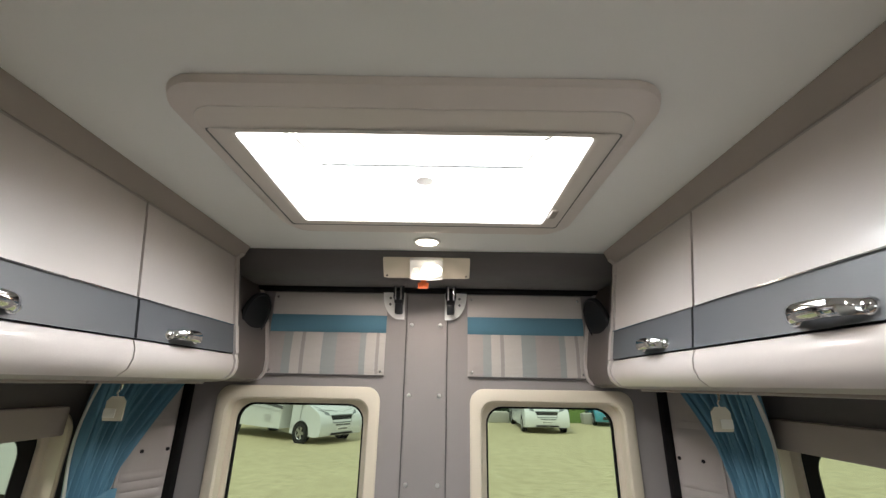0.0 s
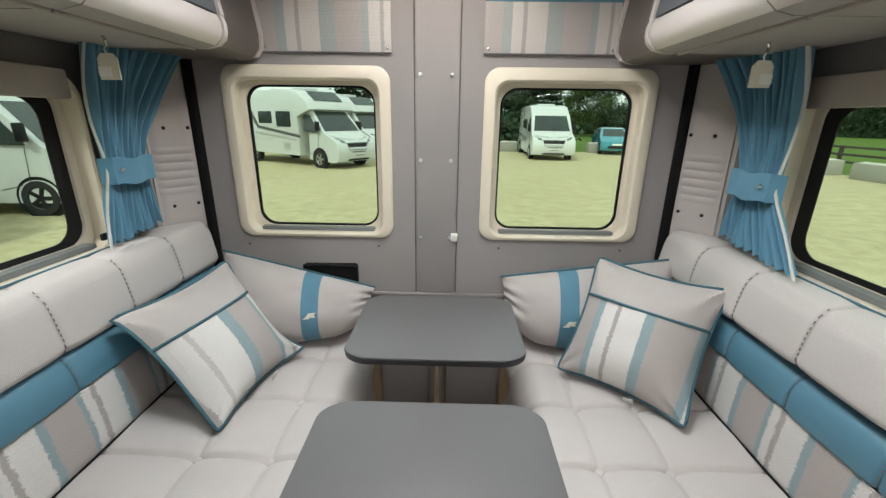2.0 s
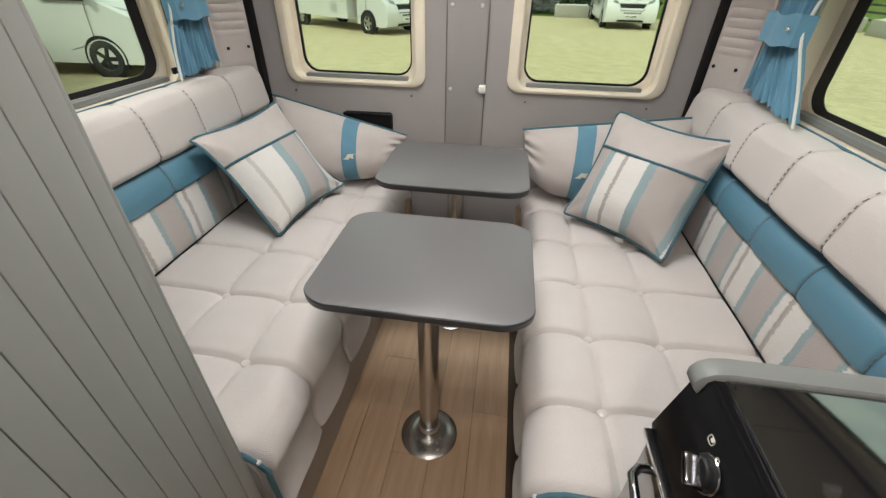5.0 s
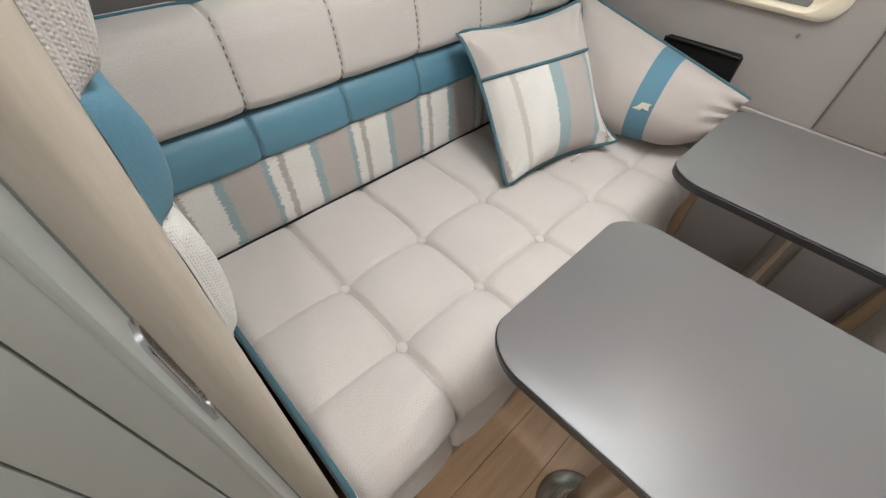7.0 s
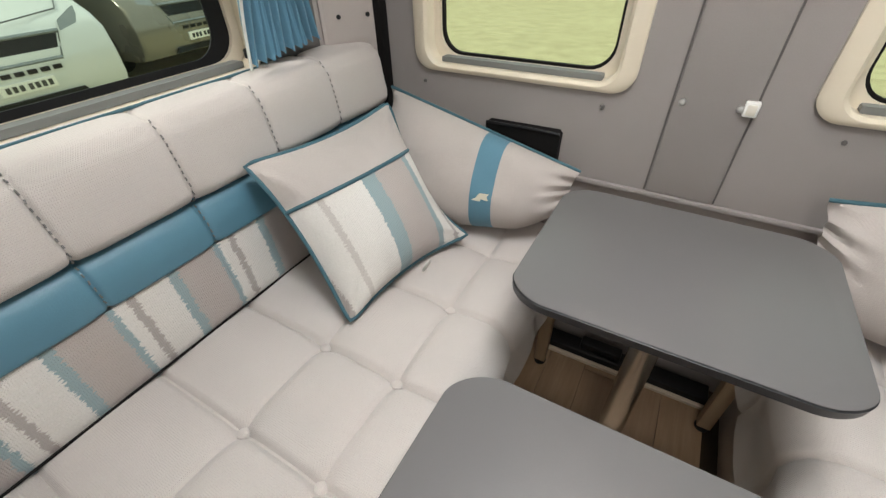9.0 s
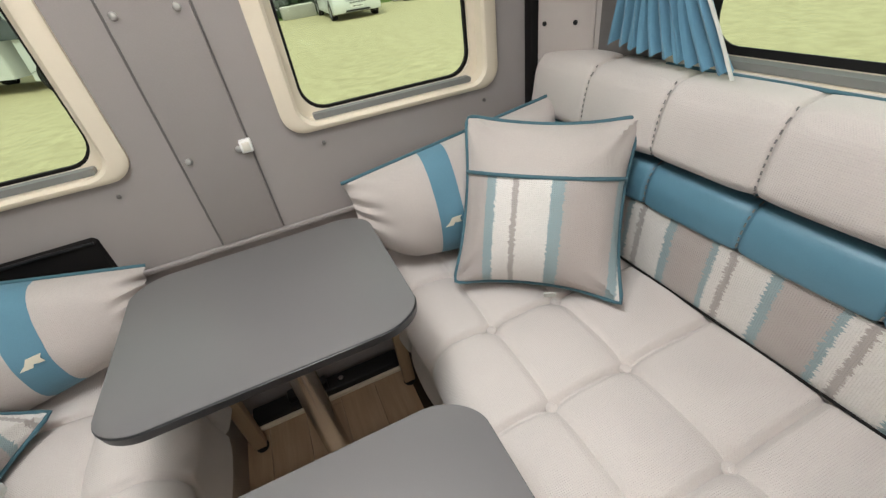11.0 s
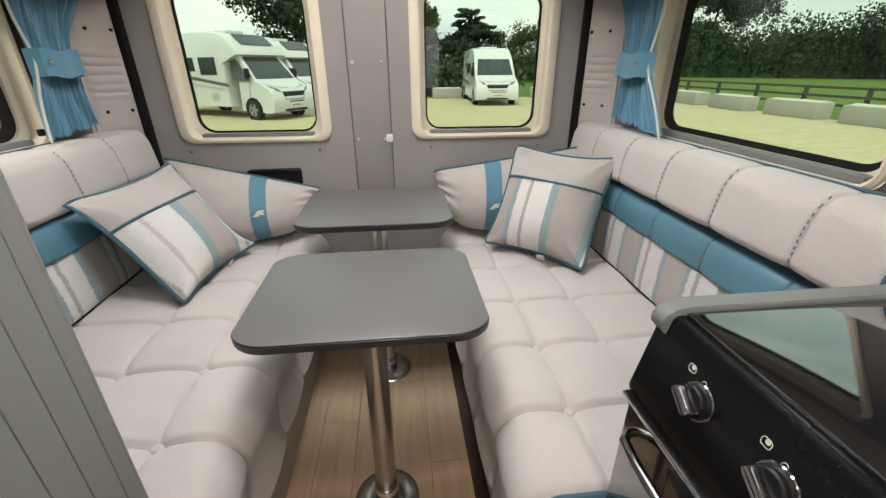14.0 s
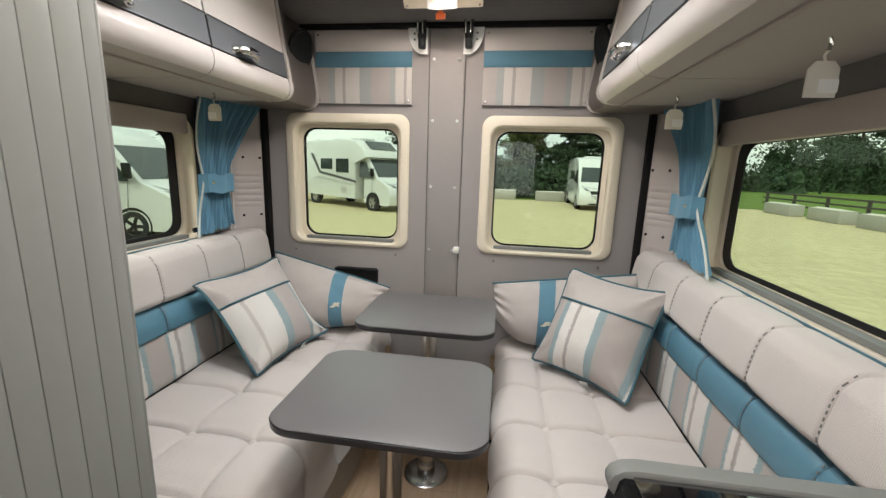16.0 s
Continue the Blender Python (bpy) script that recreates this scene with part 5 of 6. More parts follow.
def bolster(side, m, L, h_out, h_in, lift, fat):
    """Stuffed roll, fuller at the wall and drawn in towards the aisle."""
    ob = thing("bolster_cushion", m, "long taupe bolster cushion with a teal band and small pale badge", "cushion", "bolster cushions")
    up = Matrix.Identity(4)

    def pt(u, v, face, grow=0.0):
        t = (u + 1) / 2 if side < 0 else (1 - u) / 2
        lo = lift * t ** 1.5
        hi = h_out + (h_in - h_out) * t
        lo += (hi - lo) * 0.42 * max(0.0, (t - 0.74) / 0.26) ** 2
        x = u * L / 2 * (1 - 0.05 * (1 - v * v)) * (1 - 0.04 * max(0.0, -v) * t)
        y = lo + (hi - lo) * (v + 1) / 2
        b = max(0.0, (1 - abs(u) ** 5) * (1 - abs(v) ** 2.6))
        fold = 0.012 * math.sin(v * 11 + u * 5 + 1.5 * math.sin(v * 3)) * max(0.0, abs(u) - 0.72) / 0.28
        return Vector((x, y, face * (fat * (1 - 0.25 * t) / 2 * b ** 0.6 + grow) + fold + 0.008 * noise.noise(Vector((x * 9, y * 10, face + side))) * b + 0.003 * noise.noise(Vector((x * 30, y * 22, face + side))) * b))

    spans = ((-1.0, -0.11), (-0.11, 0.11), (0.11, 1.0))
    mats = (("cloth", "cushion", ""), ("band", "teal", "teal band"), ("cloth", "cushion", ""))
    off = 0.22 * -side
    for (u0, u1), (nm, mt, lb) in zip(spans, mats):
        u0, u1 = (u0 + off if u0 > -1 else u0), (u1 + off if u1 < 1 else u1)
        for face in (1, -1):
            bm = sheet(max(6, int(40 * (u1 - u0) / 2)), 26, lambda a, b: m @ up @ pt(u0 + (u1 - u0) * a, -1 + 2 * b, face, 0.0006 if nm == "band" else 0.0))
            part(nm, bm, mt, ob, lb)
    part("piping", tube([m @ up @ (pt(-1 + 2 * k / 30, 1.0, 0) + Vector((0, 0.002, 0))) for k in range(31)], 0.0045, 8), "piping", ob, "teal piping along the top")
    badge = [(-0.022, -0.011), (0.000, -0.011), (0.004, -0.004), (0.012, -0.006), (0.022, -0.006), (0.018, 0.004), (0.024, 0.012), (0.006, 0.011), (-0.002, 0.010), (-0.010, -0.002)]
    bm = bmesh.new()
    c = pt(off, -0.30, 1, 0.0015)
    c2 = pt(off, -0.45, 1, 0.0015)
    tilt = (c - c2).normalized()
    base = m @ up
    loft([[base @ (c + Vector((x, 0, 0)) + tilt * y + Vector((0, 0, k))) for x, y in badge] for k in (0.0, 0.0015)], True, True, bm)
    part("badge", bm, "logo", ob, "small pale embroidered badge")
    # drawn-in end
    return ob


bolster(-1, frame_of((-0.745, 1.415, 0.49), (-0.215, 1.475, 0.49), (-0.755, 1.58, 0.81), 0.484), 0.56, 0.365, 0.215, 0.060, 0.19)
bolster(1, frame_of((0.255, 1.475, 0.49), (0.840, 1.415, 0.49), (0.255, 1.56, 0.74), 0.484), 0.60, 0.360, 0.265, 0.045, 0.19)

# ---------------------------------------------------------------- under the rear table
for x in (-0.205, 0.285):
    leg = thing("support_leg", (x, 1.50, 0.0), "pine support leg under the bench end", "leg", "support legs")
    part("leg", box((x - 0.018, 1.485, 0.02), (x + 0.018, 1.52, 0.42), 0.003), "leg", leg)
    part("foot", lathe([(0.018, 0.0), (0.020, 0.008), (0.014, 0.022)], Matrix.Translation((x, 1.503, 0)), 16), "black", leg, "black foot")
sill = thing("door_threshold", (C, 1.60, 0.0), "black metal door threshold with catches", "threshold")
part("channel", box((-0.22, 1.575, 0.0), (0.29, 1.635, 0.035), 0.004), "black", sill)
part("lip", box((-0.22, 1.560, 0.0), (0.29, 1.574, 0.012), 0.002), "cream", sill, "pale floor edging")
part("lock_pin", lathe([(0.010, 0.034), (0.010, 0.046), (0.006, 0.05)], Matrix.Translation((0.075, 1.60, 0)), 14), "chrome", sill, "chrome lock pin")
part("lock_body", box((-0.10, 1.585, 0.034), (0.03, 1.625, 0.065), 0.006), "black", sill)

# ---------------------------------------------------------------- outside: ground, yard, field
GZ = -0.60


def ground_mat(name, cols, scales, rough=0.95, bump=0.6):
    m, n, l, p = base_mat(name)
    co = coords(n)
    a = tex_noise(n, l, co, scales[0], 6, 0.65)
    b = tex_noise(n, l, co, scales[1], 5, 0.7)
    c = mix_rgb(n, l, a, cols[0], cols[1])
    ramp = n.new("ShaderNodeValToRGB")
    ramp.color_ramp.elements[0].position, ramp.color_ramp.elements[1].position = 0.42, 0.68
    l.new(b, ramp.inputs["Fac"])
    c = mix_rgb(n, l, math_node(n, l, "MULTIPLY", ramp.outputs["Color"], 0.55), c, cols[2])
    d = tex_noise(n, l, co, scales[1] * 5, 3, 0.7)
    c = mix_rgb(n, l, math_node(n, l, "MULTIPLY", d, 0.5), c, tuple(v * 0.6 for v in cols[2]))
    l.new(c, p.inputs["Base Color"])
    p.inputs["Roughness"].default_value = rough
    p.inputs["Specular IOR Level"].default_value = 0.15
    add_bump(n, l, p, b, bump, 0.03)
    return m


M["grass"] = ground_mat("meadow_grass", ((0.10, 0.17, 0.030), (0.17, 0.24, 0.05), (0.07, 0.12, 0.025)), (0.15, 1.5))
M["gravel"] = ground_mat("straw_gravel", ((0.54, 0.48, 0.29), (0.68, 0.61, 0.385), (0.31, 0.265, 0.15)), (0.35, 3.4))
M["concrete"] = plain("weathered_concrete", (0.36, 0.35, 0.31), 0.9, 0, 0.18, 3, 60, 0.4, 0.004)
M["rubble"] = plain("pale_gravel_fill", (0.55, 0.53, 0.46), 0.95, 0, 0.25, 20, 80, 0.5, 0.01)
M["timber"] = plain("dark_fence_timber", (0.075, 0.062, 0.05), 0.85, 0, 0.25, 6, 80, 0.4, 0.002)
M["white_paint"] = plain("white_vehicle_paint", (0.60, 0.615, 0.61), 0.22, 0, 0.03, 1.5, 60, 0.0, 0.0003, 0.5, 0.6)
M["bronze_paint"] = plain("grey_bronze_paint", (0.20, 0.185, 0.15), 0.28, 0.4, 0.06, 1.5, 60, 0.0, 0.0003, 0.5, 0.6)
M["blue_paint"] = plain("light_blue_paint", (0.06, 0.28, 0.36), 0.25, 0.2, 0.05, 1.5, 60, 0.0, 0.0003, 0.5, 0.6)
M["dark_paint"] = plain("dark_grey_paint", (0.035, 0.04, 0.042), 0.25, 0.2, 0.05, 1.5, 60, 0.0, 0.0003, 0.5, 0.6)
M["screen"] = plain("dark_vehicle_glass", (0.035, 0.045, 0.045), 0.06, 0, 0.1, 3, 60, 0.0, 0.0002, 0.6)
M["tyre"] = plain("tyre_rubber", (0.018, 0.018, 0.018), 0.85, 0, 0.2, 10, 120, 0.3, 0.002)
M["rim"] = plain("alloy_rim", (0.45, 0.45, 0.45), 0.3, 0.9, 0.08)
M["black_rim"] = plain("black_alloy_rim", (0.03, 0.03, 0.03), 0.3, 0.4, 0.1)
M["lamp_glass"] = plain("headlight_glass", (0.24, 0.26, 0.27), 0.08, 0.3, 0.15, 30, 90, 0.1)
M["decal"] = plain("dark_grey_decal", (0.09, 0.09, 0.10), 0.35, 0, 0.1)
M["decal_light"] = plain("pale_grey_decal", (0.42, 0.42, 0.42), 0.35, 0, 0.1)
M["bark"] = plain("tree_bark", (0.075, 0.06, 0.045), 0.95, 0, 0.3, 6, 40, 0.6, 0.01)


def leaf_mat(name, col):
    m, n, l, p = base_mat(name)
    r = n.new("ShaderNodeNewGeometry").outputs["Random Per Island"]
    c = mix_rgb(n, l, r, tuple(v * 0.45 for v in col), tuple(v * 1.5 for v in col))
    l.new(c, p.inputs["Base Color"])
    p.inputs["Roughness"].default_value = 0.7
    p.inputs["Specular IOR Level"].default_value = 0.2
    return m


M["leaf"] = leaf_mat("summer_leaves", (0.055, 0.085, 0.024))
M["leaf_dark"] = leaf_mat("dark_conifer_needles", (0.030, 0.052, 0.024))
M["leaf_brown"] = leaf_mat("olive_leaves", (0.065, 0.080, 0.022))

bm = sheet(8, 8, lambda u, v: (-900 + 1800 * u, -900 + 1800 * v, GZ - 0.012))
setting("ground", bm, "grass", "mown meadow reaching to the horizon")
bm = sheet(20, 20, lambda u, v: (-70 + 85.4 * u, -45 + 71.5 * v, GZ))
setting("pavement_yard", bm, "gravel", "straw-coloured gravel yard")


def concrete_block(x, y, turn, length, lit):
    m = pose(x, y, GZ, 0, 0, turn)
    ob = thing("concrete_block", m, "weathered grey concrete block topped with gravel", "concrete block", "concrete blocks round the yard")
    bm = box((-length / 2, -0.35, 0.0), (length / 2, 0.35, 0.57), 0.03)
    bm.transform(m)
    part("block", bm, "concrete", ob)
    rnd = random.Random(int(x * 31 + y * 17))
    bm = sheet(22, 6, lambda u, v: m @ Vector(((u - 0.5) * (length - 0.06), (v - 0.5) * 0.64, 0.565 + (0.060 * (1 - abs(2 * v - 1)) * rnd.uniform(0.5, 1.2) if 0 < u < 1 else 0))))
    part("gravel_fill", bm, "rubble", ob, "pale gravel heaped on top")


for k, x in enumerate((-14.5, -11.6, -8.6, -5.6, -2.6, 0.2, 3.2, 6.2, 9.3, 12.3)):
    concrete_block(x, 26.6 - 0.05 * k, 2 * math.sin(k * 3), 1.75, k)
for k, y in enumerate((23.6, 20.5, 17.4, 14.4, 11.4, 8.4, 5.4, 2.4, -0.6, -3.6)):
    concrete_block(14.9 + 0.1 * math.sin(k * 2.2), y, 90 + 4 * math.sin(k * 5), 2.1, k)

fence = thing("timber_fence", (16.4, 10.0, GZ), "dark timber post-and-rail fence along the meadow", "fence")
for k in range(15):
    bm = box((16.34, -6.0 + 2.4 * k, GZ), (16.46, -5.88 + 2.4 * k, GZ + 1.05), 0.01)
    part("post", bm, "timber", fence)
for h in (0.35, 0.65, 0.95):
    bm = bmesh.new()
    box((16.30, -6.1, GZ + h), (16.335, 27.9, GZ + h + 0.09), 0.008, 1, bm)
    part("rail", bm, "timber", fence)
for x, y in ((13.8, 9.9),):
    m = pose(x, y, GZ, 0, 0, -62)
    sign = thing("notice_board", m, "small dark notice board with a pale picture leaning on a block", "sign")
    bm = box((-0.19, -0.02, 0.0), (0.19, 0.02, 0.66), 0.01)
    bm.transform(m @ pose(0, 0, 0, -12))
    part("board", bm, "dark_paint", sign)
    bm = plate(ellipse(0.10, 0.10, 20, 0.0, 0.38), [], lambda u, v, w: m @ pose(0, 0, 0, -12) @ Vector((u, -0.022 - w, v)), 0.004)
    part("emblem", bm, "decal_light", sign, "pale round picture")
FLX = 3.55
flag = thing("feather_flag", (FLX, 33.0, GZ), "white advertising flag on a thin pole", "flag")
part("pole", tube([(FLX, 33, GZ), (FLX, 33, 1.4)], 0.025, 8), "steel", flag)
part("cloth", sheet(6, 14, lambda u, v: (FLX - 0.50 * u * (1 - 0.75 * v), 33.0 + 0.08 * math.sin(u * 5 + v * 4), 0.15 + 1.2 * v)), "white", flag)

# ---------------------------------------------------------------- vehicles


def wheel(parent, m, x, y, r, wide, rim):
    ax = m @ Matrix.Translation((x, y, r)) @ pose(0, 0, 0, 90 if y < 0 else -90)
    w = part("wheel", lathe([(r * 0.62, -wide / 2), (r * 0.95, -wide / 2), (r, -wide * 0.35), (r, wide * 0.35), (r * 0.95, wide / 2), (r * 0.64, wide / 2), (r * 0.60, wide * 0.35)], ax, 28), "tyre", parent, "black tyre")
    bm = lathe([(r * 0.60, wide * 0.30), (r * 0.63, wide * 0.48), (r * 0.58, wide * 0.40), (r * 0.20, wide * 0.32), (r * 0.16, wide * 0.44), (0.01, wide * 0.45)], ax, 24)
    for k in range(5):
        a = k * math.pi * 0.4
        loft([[ax @ Vector((math.cos(a) * q - math.sin(a) * s, math.sin(a) * q + math.cos(a) * s, wide * h)) for s, h in ((-0.05, 0.34), (0.05, 0.34), (0.035, 0.46), (-0.035, 0.46))] for q in (r * 0.12, r * 0.6)], True, True, bm)
    part("rim", bm, rim, w, "spoked wheel rim")
    part("arch", lathe([(r * 1.22, wide * 0.30), (r * 1.22, wide * 0.44), (r * 1.02, wide * 0.40)], ax, 28), "black", parent, "dark wheel arch")


def slab(m, outline, y0, y1, tuck=0.0, top=1.0):
    """Side outline of (x, z) drawn across the body, with rounded, tucked-in flanks."""
    cx = sum(p[0] for p in outline) / len(outline)
    rings = []
    half, mid = (y1 - y0) / 2, (y1 + y0) / 2
    zs = [z for _, z in outline]
    zt = max(zs)
    for f, k in ((-1.0, 0.965), (-0.985, 0.985), (-0.93, 1.0), (0.93, 1.0), (0.985, 0.985), (1.0, 0.965)):
        ring = []
        for x, z in outline:
            lean = 1 - tuck * max(0.0, (z - 0.9) / (zt - 0.9)) if z > 0.9 else 1.0
            ring.append(m @ Vector((cx + (x - cx) * (0.5 + 0.5 * k) ** 1.0, mid + half * f * lean, 0.25 + (z - 0.25) * (0.6 + 0.4 * k))))
        rings.append(ring)
    return loft(rings)


def cab_front(ob, m, paint, W, bumper="white_paint", rim="rim"):
    """Nose of a large van: bonnet, grille, headlights, windscreen, mirrors."""
    h = W / 2

    def at(x, y, z):
        return m @ Vector((x, y, z))

    def patch(pts, out):
        bm = bmesh.new()
        base = [Vector(p) for p in pts]
        n = (base[1] - base[0]).cross(base[2] - base[0]).normalized()
        if n.dot(Vector(out)) < 0:
            n = -n
        loft([[at(*(p + n * k)) for p in base] for k in (-0.01, 0.018)], True, True, bm)
        return bm

    part("windscreen", patch([(-0.80, -h * 0.86, 1.36), (-0.80, h * 0.86, 1.36), (-1.46, h * 0.76, 2.08), (-1.46, -h * 0.76, 2.08)], (1, 0, 1)), "screen", ob, "dark windscreen")
    part("grille", patch([(0.02, -0.42, 0.72), (0.02, 0.42, 0.72), (-0.02, 0.52, 0.93), (-0.02, -0.52, 0.93)], (1, 0, 0)), "black", ob, "black grille")
    rimp = [(0.035, -0.44, 0.70), (0.035, 0.44, 0.70), (-0.005, 0.545, 0.95), (-0.005, -0.545, 0.95)]
    part("grille_surround", tube([at(*p) for p in rimp], 0.022, 6, None, True), "lamp_glass", ob, "bright grille surround")
    for k in range(6):
        y = -0.30 + 0.12 * k
        part("vent", patch([(0.045, y, 0.60), (0.045, y + 0.085, 0.60), (0.045, y + 0.085, 0.645), (0.045, y, 0.645)], (1, 0, 0)), "black", ob)
    part("number_plate", patch([(0.055, -0.26, 0.44), (0.055, 0.26, 0.44), (0.055, 0.26, 0.55), (0.055, -0.26, 0.55)], (1, 0, 0)), "white", ob, "white number plate")
    bars = bmesh.new()
    for k in range(7):
        y = 0.20 - 0.062 * k - (0.02 if k > 3 else 0)
        loft([[at(0.075 + q, y + a, z) for a, z in ((-0.02, 0.465), (0.02, 0.465), (0.02, 0.525), (-0.02, 0.525))] for q in (0.0, 0.006)], True, True, bars)
    part("plate_marks", bars, "dark_paint", ob, "dark characters as bars")
    part("lower_intake", patch([(0.045, -0.55, 0.30), (0.045, 0.55, 0.30), (0.045, 0.50, 0.37), (0.045, -0.50, 0.37)], (1, 0, 0)), "black", ob)
    for s in (-1, 1):
        part("headlight", patch([(-0.02, s * 0.56, 0.90), (-0.10, s * h * 0.90, 0.93), (-0.42, s * h * 0.985, 1.12), (-0.20, s * h * 0.80, 1.10), (-0.06, s * 0.60, 1.02)], (1, s * 0.6, 0.2)), "lamp_glass", ob, "clear headlight")
        part("bonnet_line", tube([at(-0.10, s * 0.12, 1.075), at(-0.26, s * h * 0.70, 1.125), at(-0.62, s * h * 0.88, 1.25)], 0.008, 5), "decal", ob, "dark bonnet shut line")
        part("door_line", tube([at(-1.02, s * (h + 0.002), 1.28), at(-1.08, s * (h + 0.004), 0.62), at(-1.60, s * (h + 0.004), 0.50)], 0.008, 5), "decal", ob, "dark door shut line")
        part("fog_lamp", patch([(0.03, s * 0.66, 0.48), (0.0, s * 0.80, 0.48), (0.0, s * 0.80, 0.54), (0.03, s * 0.66, 0.54)], (1, s * 0.2, 0)), "dark_paint", ob)
        part("side_window", patch([(-0.98, s * (h + 0.004), 1.32), (-1.85, s * (h + 0.004), 1.34), (-1.85, s * (h - 0.06), 1.95), (-1.50, s * (h - 0.06), 1.95)], (0, s, 0)), "screen", ob, "dark cab side window")
        mir = bmesh.new()
        box((-1.02, s * (h + 0.08) - 0.07, 1.38), (-0.88, s * (h + 0.08) + 0.07, 1.72), 0.03, 2, mir)
        mir.transform(m)
        part("mirror", mir, "black", ob, "black wing mirror")
        wip = tube([at(-0.80 + 0.01, s * 0.1, 1.40), at(-1.0, s * 0.1 + 0.42, 1.60)], 0.012, 5)
        part("wiper", wip, "black", ob)


VAN = [(0.0, 0.28), (0.05, 0.42), (0.05, 0.66), (0.0, 0.92), (-0.16, 1.06), (-0.74, 1.31), (-1.50, 2.14), (-1.62, 2.22), (-2.05, 2.52), (-2.7, 2.62), (-5.75, 2.58), (-5.95, 2.45), (-5.98, 0.40), (-5.6, 0.30), (-0.2, 0.24)]


def camper_van(x, y, turn, paint, label, rim="rim", group="camper vans in the yard"):
    m = pose(x, y, GZ, 0, 0, turn)
    ob = thing("camper_van", m, label, "camper van", group)
    W = 2.05
    part("body", slab(m, VAN, -W / 2, W / 2, 0.10), paint, ob)
    cab_front(ob, m, paint, W)
    for xx in (-0.98, -5.0):
        for yy in (-W / 2 + 0.10, W / 2 - 0.10):
            wheel(ob, m, xx, yy, 0.34, 0.24, rim)
    for s in (-1, 1):
        bm = bmesh.new()
        loft([[m @ Vector((xx, s * (W / 2 + k), z)) for xx, z in ((-2.5, 0.95), (-5.6, 1.20), (-5.6, 1.10), (-2.5, 0.86))] for k in (0.0, 0.008)], True, True, bm)
        part("side_stripe", bm, "decal", ob, "dark grey side stripe")
        bm = bmesh.new()
        loft([[m @ Vector((xx, s * (W / 2 - 0.05 + k), z)) for xx, z in ((-2.6, 1.45), (-3.9, 1.45), (-3.9, 1.92), (-2.6, 1.92))] for k in (0.0, 0.05)], True, True, bm)
        part("side_window", bm, "screen", ob, "dark side window")
    bm = box((-4.2, -0.45, 2.60), (-2.9, 0.45, 2.70), 0.03)
    bm.transform(m)
    part("roof_vent", bm, "white_paint", ob)
    return ob


CAB = VAN[:7] + [(-1.62, 2.22), (-1.62, 0.30), (-0.2, 0.24)]
COACH = [(-1.30, 2.16), (-1.42, 2.42), (-1.95, 2.80), (-2.6, 2.90), (-7.15, 2.86), (-7.32, 2.70), (-7.36, 0.62), (-7.1, 0.45), (-2.05, 0.42), (-2.05, 1.9)]


def motorhome(x, y, turn, label):
    m = pose(x, y, GZ, 0, 0, turn)
    ob = thing("motorhome", m, label, "motorhome", "motorhomes in the yard")
    part("cab", slab(m, CAB, -1.02, 1.02, 0.10), "white_paint", ob, "white cab")
    part("coach_body", slab(m, COACH, -1.14, 1.14, 0.0), "white_paint", ob, "white coach body")
    cab_front(ob, m, "white_paint", 2.04)
    for xx in (-0.98, -5.25):
        for yy in (-0.94, 0.94):
            wheel(ob, m, xx, yy, 0.34, 0.24, "rim")
    bm = bmesh.new()
    loft([[m @ Vector((xx, s, z)) for xx, z in ((-1.50, 2.50), (-1.90, 2.80), (-1.92, 2.83), (-1.46, 2.50))] for s in (-0.7, 0.7)], True, True, bm)
    part("roof_window", bm, "screen", ob, "dark window over the cab")
    for s in (-1, 1):
        def side(pts, nm, mt, lb="", k1=0.012):
            b = bmesh.new()
            loft([[m @ Vector((xx, s * (1.14 + k), z)) for xx, z in pts] for k in (-0.004, k1)], True, True, b)
            part(nm, b, mt, ob, lb)
        side([(-2.45, 1.50), (-3.35, 1.50), (-3.35, 2.08), (-2.45, 2.08)], "side_window", "screen", "dark side window", 0.02)
        side([(-3.65, 1.62), (-4.55, 1.62), (-4.55, 2.08), (-3.65, 2.08)], "side_window", "screen", "dark side window", 0.02)
        side([(-6.1, 1.70), (-6.75, 1.70), (-6.75, 2.1), (-6.1, 2.1)], "side_window", "screen", "dark side window", 0.02)
        side([(-1.95, 1.10), (-4.7, 1.42), (-5.4, 2.30), (-5.15, 2.30), (-4.6, 1.52), (-1.95, 1.20)], "swoosh", "decal", "dark grey swoosh decal")
        side([(-2.1, 0.98), (-4.9, 1.22), (-4.9, 1.28), (-2.1, 1.04)], "stripe", "decal_light", "pale grey stripe")
        side([(-2.6, 0.62), (-3.0, 0.62), (-3.0, 0.88), (-2.6, 0.88)], "locker_hatch", "decal_light", "service hatch")
        side([(-6.2, 0.75), (-6.6, 0.75), (-6.6, 1.30), (-6.2, 1.30)], "locker_hatch", "decal_light", "service hatch")
    for xx, ww in ((-2.9, 0.35), (-4.4, 0.3), (-5.9, 0.25)):
        bm = box((xx - ww, -0.4, 2.88), (xx + ww, 0.4, 2.99), 0.04)
        bm.transform(m)
        part("roof_vent", bm, "white_paint", ob, "white roof vent")
    return ob


HATCH = [(0.0, 0.25), (0.06, 0.45), (0.0, 0.72), (-0.20, 0.84), (-0.95, 0.98), (-1.75, 1.42), (-2.3, 1.50), (-3.2, 1.46), (-3.95, 1.10), (-4.02, 0.55), (-3.9, 0.28)]


